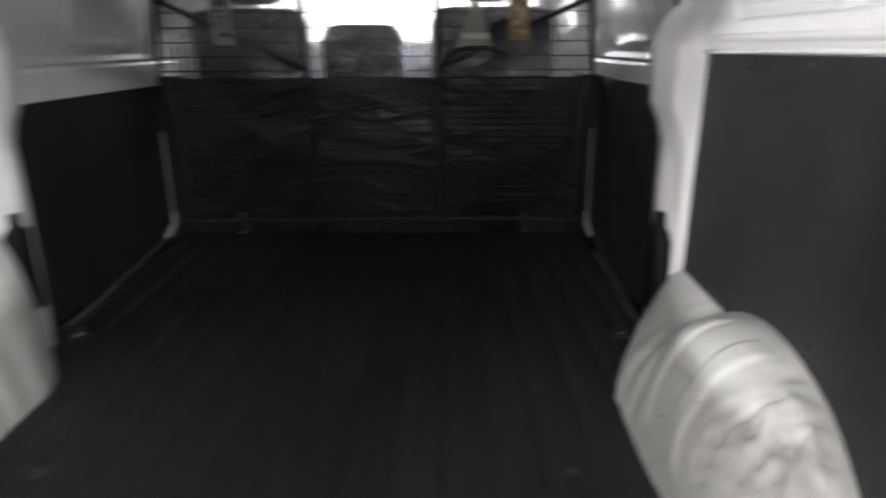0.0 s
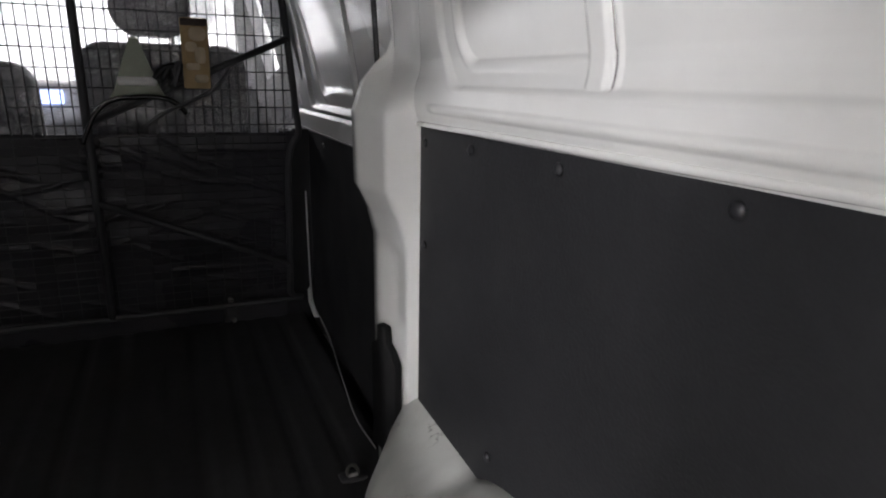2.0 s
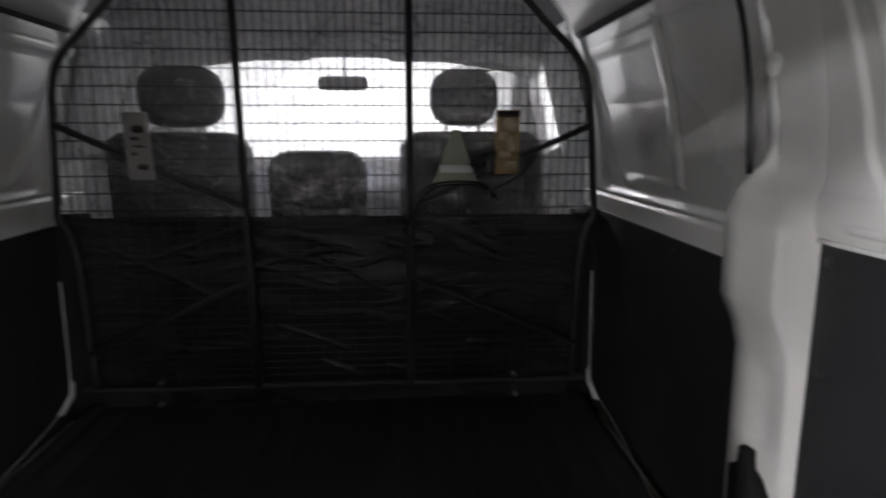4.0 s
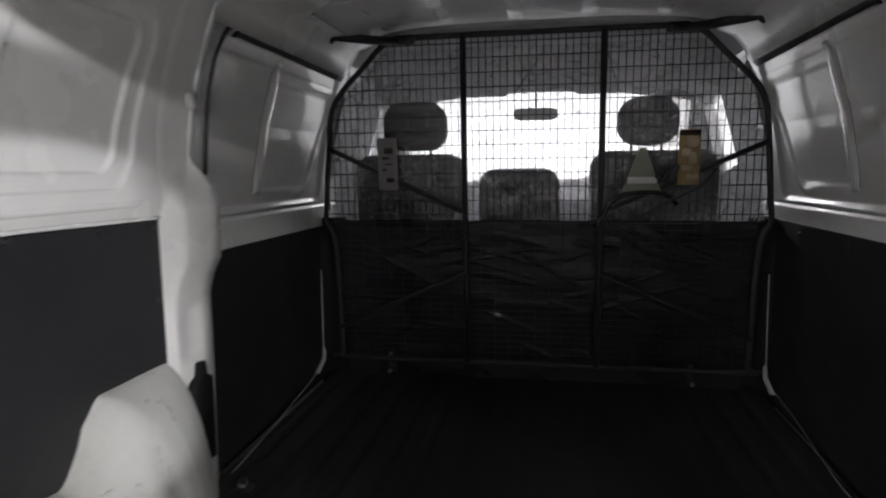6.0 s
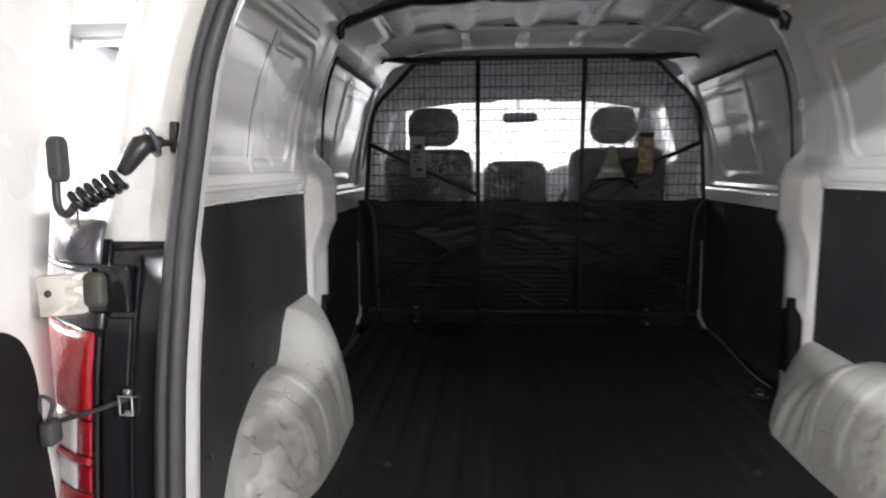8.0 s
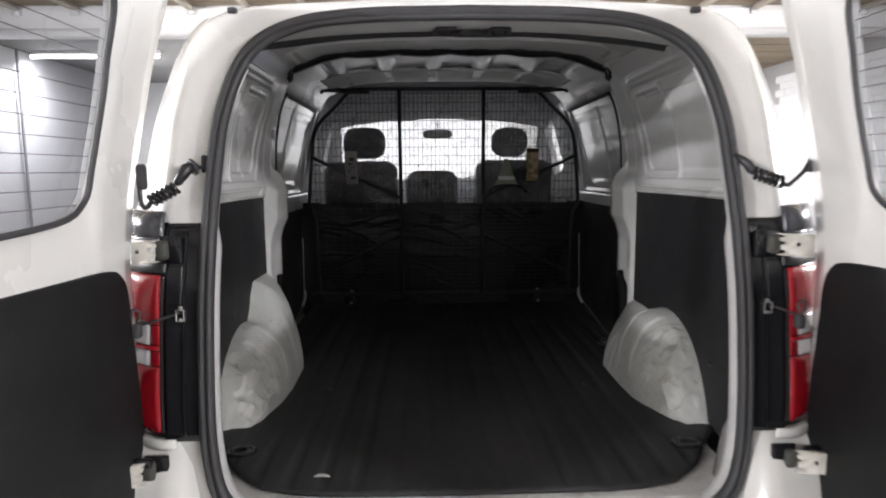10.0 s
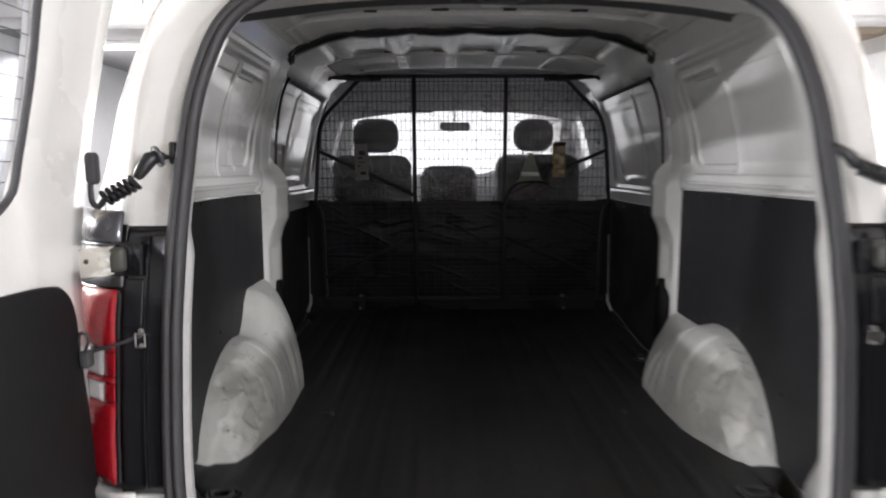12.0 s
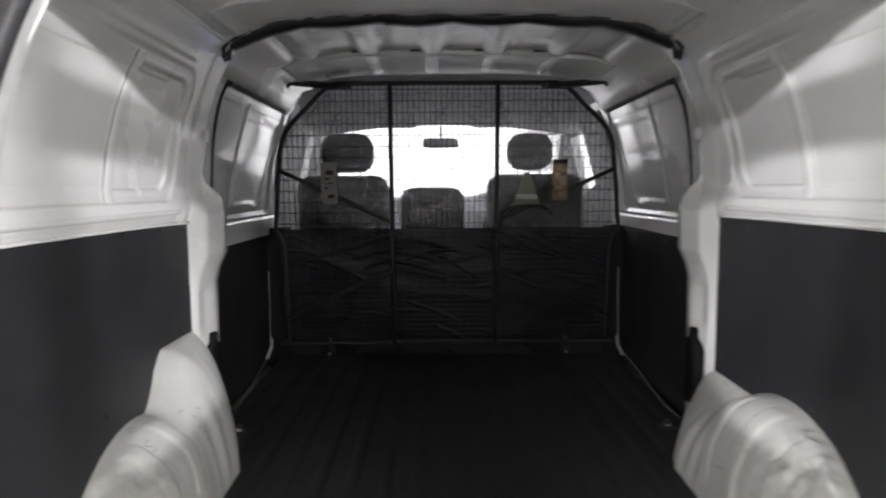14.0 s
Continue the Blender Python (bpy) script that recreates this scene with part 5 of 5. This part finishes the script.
for side, tag in ((1, "right"), (-1, "left")):
    at = door_place(side)
    door = thing("rear_door", "white rear barn door standing open with heated glass", "door", "rear doors", at=(side * .88, -.5, .5))
    # door skin: ring between outer outline and window outline, plus the lower half
    out_l = [(.0, .50), (-.004, 1.10), (-.016, 1.38), (-.022, 1.58), (-.014, 1.74), (.006, 1.835), (.07, 1.868), (.30, 1.876), (.60, 1.876), (.69, 1.83), (.70, .55), (.68, .50), (.35, .49)]
    win_l = [(.198, 1.350), (.182, 1.42), (.174, 1.52), (.178, 1.62), (.190, 1.70), (.207, 1.748), (.25, 1.774), (.38, 1.784), (.60, 1.786), (.65, 1.75), (.66, 1.35), (.63, 1.306), (.30, 1.313)]
    o_pts = [(p.x, p.y) for p in spline([(a, b, 0) for a, b in out_l], 4, True)]
    w_pts = [(p.x, p.y) for p in spline([(a, b, 0) for a, b in win_l], 4, True)]
    rings = []
    mix_in = [(o[0] * .75 + w[0] * .25, o[1] * .75 + w[1] * .25) for o, w in zip(o_pts, w_pts)]
    mix_b = [(o[0] * .3 + w[0] * .7, o[1] * .3 + w[1] * .7) for o, w in zip(o_pts, w_pts)]
    rings.append([at(a, b, .030) for a, b in w_pts])
    rings.append([at(a, b, .010) for a, b in w_pts])
    rings.append([at(a, b, .004) for a, b in mix_b])
    rings.append([at(a, b, .0) for a, b in mix_in])
    rings.append([at(a, b, .006) for a, b in o_pts])
    rings.append([at(a, b, .03) for a, b in o_pts])
    rings.append([at(a, b, .085) for a, b in o_pts])
    rings.append([at(a, b, .10) for a, b in mix_in])
    rings.append([at(a, b, .030) for a, b in w_pts])
    piece("door_shell", loft(rings, True), WHITE, door, "white painted door panel")
    rows = []
    for k in range(41):
        z = 1.305 + .480 * k / 40
        a0 = interp([(1.305, .55), (1.312, .30), (1.325, .235), (1.350, .198), (1.42, .182), (1.52, .174), (1.62, .178), (1.70, .190), (1.748, .207), (1.774, .25), (1.784, .38), (1.786, .5)], z)
        rows.append([at(a0 + (.662 - a0) * i / 8, z, .017) for i in range(9)])
    pane = piece("glass_pane", loft(rows), TINTED, door, "clear heated rear glass")
    pane.visible_shadow = False
    piece("glass_seal", rod([at(a, b, .008) for a, b in w_pts], .0065, 6, True), RUBBER, door, "black rubber glass seal")
    for k in range(13):
        z = 1.345 + k * .033
        a0 = interp([(1.34, .21), (1.42, .186), (1.52, .178), (1.62, .182), (1.70, .194), (1.76, .23)], z)
        piece("heater_wire", rod([at(a0, z, .0155), at(.655, z, .0155)], .0008, 4), INK, pane)
    trim_l = [(.062, .635), (.032, .72), (.030, .90), (.042, 1.05), (.050, 1.135), (.075, 1.178), (.13, 1.194), (.30, 1.200), (.60, 1.204), (.655, 1.17), (.67, 1.0), (.67, .65), (.61, .575), (.35, .565), (.12, .59)]
    t_pts = [(p.x, p.y) for p in spline([(a, b, 0) for a, b in trim_l], 4, True)]
    piece("trim_panel", slab(t_pts, .014, lambda a, b, d: at(a, b, -.012 + d), .004), DOORTRIM, door, "matt black inner trim board")
    if side > 0:
        handle = piece("pull_handle", slab(rounded(.172, .050, .010), .014, lambda a, b, d: at(.462 + a, 1.066 + b + a * .06, -.022 + d), .004), GLOSS, door, "glossy black recessed pull handle")
        frame_l = [(a + .462, b + 1.066 + a * .06) for a, b in rounded(.156, .034, .006, 3)]
        piece("handle_rim", rod([at(a, b, -.023) for a, b in frame_l], .0035, 6, True), PLASTIC, handle)
        piece("lever", slab(rounded(.075, .024, .005), .010, lambda a, b, d: at(.475 + a, 1.067 + b + a * .06, -.029 + d), .003), PLASTIC, handle)
        piece("grip_bar", slab(rounded(.008, .030, .003), .010, lambda a, b, d: at(.424 + a, 1.064 + b, -.029 + d), .002), PLASTIC, handle)
        for pz in (.955, 1.165):
            ring_p = [[at(.470 + r * math.cos(k * math.pi / 8), pz + r * math.sin(k * math.pi / 8), -.012 - h) for k in range(16)] for r, h in ((.024, 0), (.022, .004), (.013, .004), (.011, .001), (.004, .001), (.001, .004))]
            piece("hole_plug", loft(ring_p, True, True), PLASTIC, door)
        cord = spline([at(.386, 1.312, .004), at(.380, 1.293, -.012), at(.358, 1.278, -.016), at(.350, 1.260, -.016), at(.372, 1.258, -.018), at(.392, 1.274, -.014), at(.396, 1.296, -.010), at(.394, 1.312, .004)], 6)
        pull = piece("cord_loop", rod(cord, .0026, 6), PLASTIC, door, "thin dark cord")
        tab_l = [(.039 * math.cos(k * math.pi / 10), .0155 * math.sin(k * math.pi / 10)) for k in range(20)]
        piece("cord_tab", slab(tab_l, .009, lambda a, b, d: at(.366 + a, 1.256 + b + a * .22, -.022 + d), .003), PLASTIC, pull)
    # hinges: cranked white brackets from body corner to door
    reach = .822 if side > 0 else .796
    for z, back, root in ((1.227, -.318, .735), (.712, -.392, .766)):
        comb = [(.737, -.026), (.758, -.024), (.758, -.016), (.745, -.013), (.745, -.003), (.758, 0), (.758, .006), (.742, .009), (.742, .016), (.758, .018), (.758, .021), (.735, .027), (reach, .022), (reach, -.032)]
        hinge = piece("hinge", slab([(a - .735, b) for a, b in comb], .016, lambda a, b, d: (side * (root + a), back + d, z + b), .002), BRACKET, door, "beige-white pressed hinge plate")
        piece("hinge_neck", slab(rounded(.028, .046, .008), .030, lambda a, b, d: (side * (root + .001 + a), back + .018 + d, z + b), .006), NECK, hinge)
        piece("hinge_socket", slab(rounded(.058, .066, .004), .012, lambda a, b, d: (side * (root - .013 + a), back + .033 + d, z + b), .003), GLOSS, hinge)
        piece("hinge_bolt", rod([(side * (root + .046), back + .001, z), (side * (root + .046), back - .0015, z)], .005, 8), STEEL, hinge)

    # coiled lead from pillar to door
    lead = thing("coiled_lead", "black coiled cable between body and open door", "cable", "coiled door cables", at=(side * .72, -.25, 1.38))
    pad_x = .657 if side > 0 else -.652
    piece("anchor_pad", slab(rounded(.012, .044, .005), .014, lambda a, b, d: (pad_x + a, -.218 + d, 1.430 + b), .002), PLASTIC, lead)
    if side > 0:
        piece("plug", rod([(.664, -.220, 1.442), (.676, -.230, 1.432), (.688, -.238, 1.420), (.696, -.246, 1.406), (.702, -.250, 1.398)], [.007, .009, .012, .013, .009], 8), PLASTIC, lead)
        a, b = Vector((.700, -.250, 1.398)), Vector((.764, -.262, 1.374))
        tail = spline([b, (.778, -.264, 1.368), (.800, -.262, 1.384), (.818, -.258, 1.400), (.832, -.254, 1.418)], 6)
        piece("door_grommet", slab(rounded(.020, .052, .009), .020, lambda p, q, d: (.832 + d * .8 + q * .25, -.256 + p, 1.424 + q), .003), RUBBER, lead)
    else:
        piece("plug", rod([(-.653, -.216, 1.422), (-.661, -.226, 1.422), (-.664, -.230, 1.423), (-.670, -.237, 1.423)], [.0045, .0050, .0085, .0095], 10), PLASTIC, lead)
        piece("plug_collar", rod([(-.6695, -.2365, 1.4235), (-.6725, -.2395, 1.4220)], .0215, 14), CAP, lead, "round flange on the plug")
        piece("plug_boot", rod([(-.672, -.240, 1.422), (-.682, -.248, 1.418), (-.690, -.255, 1.404), (-.700, -.262, 1.386), (-.703, -.264, 1.380)], [.0135, .0150, .0135, .0105, .0060], 10), PLASTIC, lead)
        a, b = Vector((-.703, -.266, 1.374)), Vector((-.755, -.284, 1.343))
        tail = spline([b, (-.766, -.288, 1.328), (-.776, -.290, 1.336), (-.779, -.288, 1.360), (-.777, -.286, 1.392)], 6)
        piece("door_grommet", slab(rounded(.022, .06, .010), .022, lambda p, q, d: (-.764 - d * .8, -.288 + p, 1.400 + q), .003), RUBBER, lead)
        wire = spline([b + Vector((0, 0, -.01)), (-.752, -.288, 1.314), (-.742, -.288, 1.294), (-.754, -.290, 1.282), (-.766, -.288, 1.300)], 6)
        piece("loose_wire", rod(wire, .0012, 5), INK, lead)
    axis = (b - a).normalized()
    u1 = axis.cross(Vector((0, 1, 0))).normalized()
    u2 = axis.cross(u1)
    coil = []
    for k in range(91):
        s = k / 90
        ang = s * 2 * math.pi * 5.5
        coil.append(a + (b - a) * s + (u1 * math.cos(ang) + u2 * math.sin(ang)) * .0125)
    piece("coil", rod(coil, .0052, 8), GLOSS, lead, "glossy black coiled cable")
    piece("lead_tail", rod(tail, .0055, 8), PLASTIC, lead)

    # door check strap
    check = thing("door_check", "black door check arm with bright bracket", "door check", "door checks", at=(side * .79, -.3, 1.05))
    hub = side * .7125 + .0135
    piece("arm", rod([(hub - side * .016, -.285, 1.082), (hub + side * .04, -.298, 1.064), (side * .81, -.315, 1.045)], .0055, 6, squash=.6), STEEL, check)
    loop_b = [(hub + side * a, -.300, 1.070 + b) for a, b in ((-.009, -.013), (.009, -.013), (.009, .013), (-.009, .013))]
    piece("bracket", rod(loop_b, .0018, 6, True), ZINC, check, "bright square bracket")
    for bz in (1.088, 1.058):
        piece("bracket_bolt", slab(rounded(.010, .008, .002), .006, lambda a, b, d: (hub - side * .001 + a, -.299 + d, bz + b), .001), ZINC, check, "bright bolt head")
    piece("stop_block", merge(slab(rounded(.018, .034, .005), .024, lambda a, b, d: (side * .793 + a, -.332 + d, 1.040 + b), .003), rod(spline([(side * .79, -.325, 1.06), (side * .78, -.33, 1.085), (side * .796, -.33, 1.092), (side * .806, -.32, 1.065)], 5), .003, 6)), RUBBER, check)

# floor fittings: tie-down cups at the rear corners and small loose bits
for side in (1, -1):
    cup = [[(side * .655 + r * 1.35 * math.cos(a), -.035 + r * math.sin(a), FLOOR + h) for a in [2 * math.pi * k / 24 for k in range(24)]] for r, h in ((.036, .002), (.034, .009), (.026, .008), (.022, .003))]
    cup_ob = thing("floor_tie_down", "black recessed floor tie-down with ring", "tie-down", "floor tie-downs", at=(side * .655, -.035, FLOOR))
    piece("cup", loft(cup, True, True), GLOSS, cup_ob)
    ringp = [(side * .655 + .026 * math.cos(a), -.035 + .015 * math.sin(a), FLOOR + .010 + .004 * math.sin(a)) for a in [2 * math.pi * k / 20 for k in range(20)]]
    piece("ring", rod(ringp, .004, 6, True), STEEL, cup_ob)
    bolt = [[(side * .480 + r * math.cos(a), .482 + r * math.sin(a), FLOOR + h) for a in [2 * math.pi * k / 8 for k in range(8)]] for r, h in ((.016, 0), (.012, .004), (.007, .005), (.007, .010), (.001, .010))]
    tagged(piece("floor_bolt", loft(bolt, True, True), NECK), "small dull bolt head on the floor mat", "bolt", "floor bolts")

# grey sliver and white paper scrap on the mat
sliver = [[(-.520 + .028 * k / 6, .490 + .004 * math.sin(k * .9) + w, FLOOR + .003 + .002 * math.sin(k * 1.7)) for k in range(7)] for w in (-.004, .004)]
tagged(piece("paper_sliver", loft(sliver), DUSTY, thick=0.001), "thin grey sliver of paper on the floor mat", "scrap")
scrap = [[(-.398 + r * 1.3 * math.cos(a), -.196 + r * math.sin(a), FLOOR + .001 + h) for a in [math.pi * k / 9 for k in range(10)]] for r, h in ((.020, 0), (.019, .002), (.006, .003), (.001, .003))]
tagged(piece("paper_scrap", loft(scrap), STRIPE, thick=0.001), "small white paper scrap on the floor mat", "scrap")

# ---- garage ----
tagged(piece("ground", block(-40, 40, -40, 60, -.2, 0), CONCRETE), "grey stained concrete ground", "ground", kind="structure")


def blocks_wall(name, x0, x1, y, z0, z1, along, label, sgn, bricks=None):
    """A white painted block wall: core plus bricks that stand proud of the joints."""
    core = block(x0, x1, *sorted((y, y + sgn * .2)), z0, z1) if along == "x" else block(*sorted((y, y + sgn * .2)), x0, x1, z0, z1)
    w = tagged(piece(name, core, WALL), label, "wall", kind="structure")
    if not bricks:
        return w
    first = None
    for j in range(18):
        for i in range(12):
            a, z = bricks[0] + .12 * (j % 2) + i * .24, .92 + j * .10
            if first is None:
                first = piece("brick", block(-.004, .004, .003, .237, .003, .097), WALL, w, flat=True)
                ob = first
            else:
                ob = new("brick", first.data)
                ob.parent = w
            ob.location = (y - sgn * random.uniform(.0, .003), a, z)
            ob.rotation_euler = (0, random.gauss(0, .006), random.gauss(0, .006))
    return w


blocks_wall("wall_garage_right", -7.0, 9.0, 5.0, 0, 3.2, "y", "white painted brick wall of the garage", 1, (4.4, 7.3))
blocks_wall("wall_garage_left", -7.0, 9.0, -5.0, 0, 3.2, "y", "white painted wall of the garage", -1)
blocks_wall("wall_garage_back", -5.0, 5.0, -7.0, 0, 3.2, "x", "white painted wall of the garage", -1)
blocks_wall("wall_garage_front", -5.0, 5.0, 9.0, 0, 3.2, "x", "bright white painted end wall of the garage", 1)
shutter = thing("roller_shutter", "white ribbed roller shutter in the garage side wall", "shutter", at=(-4.97, 4.0, 0))
for k in range(28):
    z = .05 + k * .085
    slat = [[(-4.985 + .014 * math.sin(math.pi * i / 6), y, z + .083 * i / 6) for i in range(7)] for y in (2.7, 5.25)]
    piece("slat", loft(slat), BEAM, shutter, thick=0.002)
piece("guide_rail", block(-4.99, -4.93, 5.26, 5.34, 0, 2.5), BEAM, shutter, bevel=.004)
tagged(piece("wall_pipe", rod([(-4.96, 6.02, 0), (-4.96, 6.02, 2.88)], .018, 10), SOFFIT), "thin grey pipe up the garage side wall", "pipe")
boards = [block(-5.0, 5.0, -7.0 + k * .145, -6.861 + k * .145, 3.092 + .002 * (k * 7 % 3), 3.115) for k in range(82)]
tagged(piece("garage_ceiling", merge(block(-5.2, 5.2, -7.2, 5.0, 3.112, 3.3), *boards), TIMBER, flat=True), "brown boarded garage ceiling", "ceiling", kind="structure")
for k in range(-8, 9):
    tagged(piece("joist", block(-.178 + k * .58, -.132 + k * .58, -6.99, 4.89, 3.040, 3.093), JOIST, bevel=.004), "pale painted timber joist under the ceiling boards", "joist", "garage ceiling joists")
tagged(piece("bay_ceiling", block(-5.2, 1.0, 5.1, 9.2, 2.9, 3.0), SOFFIT), "grey flat ceiling of the front bay", "ceiling", kind="structure")
bay_boards = [block(1.0, 5.2, 5.1 + k * .145, 5.239 + k * .145, 2.898 + .002 * (k * 7 % 3), 2.95) for k in range(28)]
tagged(piece("bay_ceiling_boarded", merge(block(1.0, 5.2, 5.1, 9.2, 2.93, 3.0), *bay_boards), TIMBER, flat=True), "brown boarded ceiling of the front bay", "ceiling", kind="structure")
beam = tagged(piece("header_beam", block(-5.0, 5.0, 4.9, 5.1, 2.86, 3.108), BEAM, bevel=.008), "white painted steel header beam", "beam", kind="structure")
piece("lower_flange", block(-5.0, 5.0, 4.84, 5.16, 2.82, 2.86), BEAM, beam)
for i in range(-8, 9):
    piece("beam_bracket", block(-.195 + i * .58, -.115 + i * .58, 4.86, 4.9, 3.0, 3.04), BEAM, beam)
for x in (-4.2, 4.3):
    tagged(piece("wall_post", block(x - .06, x + .06, 8.86, 8.99, 0, 2.9), BEAM, bevel=.006), "white painted steel post against the end wall", "post", "end wall posts")


# fluorescent fittings
def fitting(x, y, z, length, axis):
    """A batten with one tube; axis x or y; it hangs under a ceiling at z or stands on a wall."""
    f = thing("fluorescent_light", "white batten light with glowing fluorescent tube", "ceiling light", "garage lights", at=(x, y, z))
    h = length / 2
    if axis == "x":
        piece("batten", block(x - h, x + h, y - .045, y + .045, z - .05, z), BEAM, f)
        piece("tube", rod([(x - h + .03, y, z - .075), (x + h - .03, y, z - .075)], .018, 10), TUBE, f, "glowing white tube")
    else:
        s = 1 if x > 0 else -1
        piece("batten", block(*sorted((x, x - s * .05)), y - h, y + h, z - .045, z + .045), BEAM, f)
        piece("tube", rod([(x - s * .075, y - h + .03, z), (x - s * .075, y + h - .03, z)], .018, 10), TUBE, f, "glowing white tube")
    return f


# Left fitting is known; the middle and right ones are added with their lamps.
for x in (-4.13, -.6, 2.4):
    fitting(x, 6.2, 2.90, 1.6, "x")
# Out-of-view fittings, assumed for the side, wall and rear lamps.
for x in (-4.99, 4.99):
    fitting(x, 1.2, 2.42, 1.5, "y")
    fitting(x, -3.8, 2.60, .7, "y")
for x in (-3.9, 3.9):
    fitting(x, -5.5, 3.04, 1.3, "x")
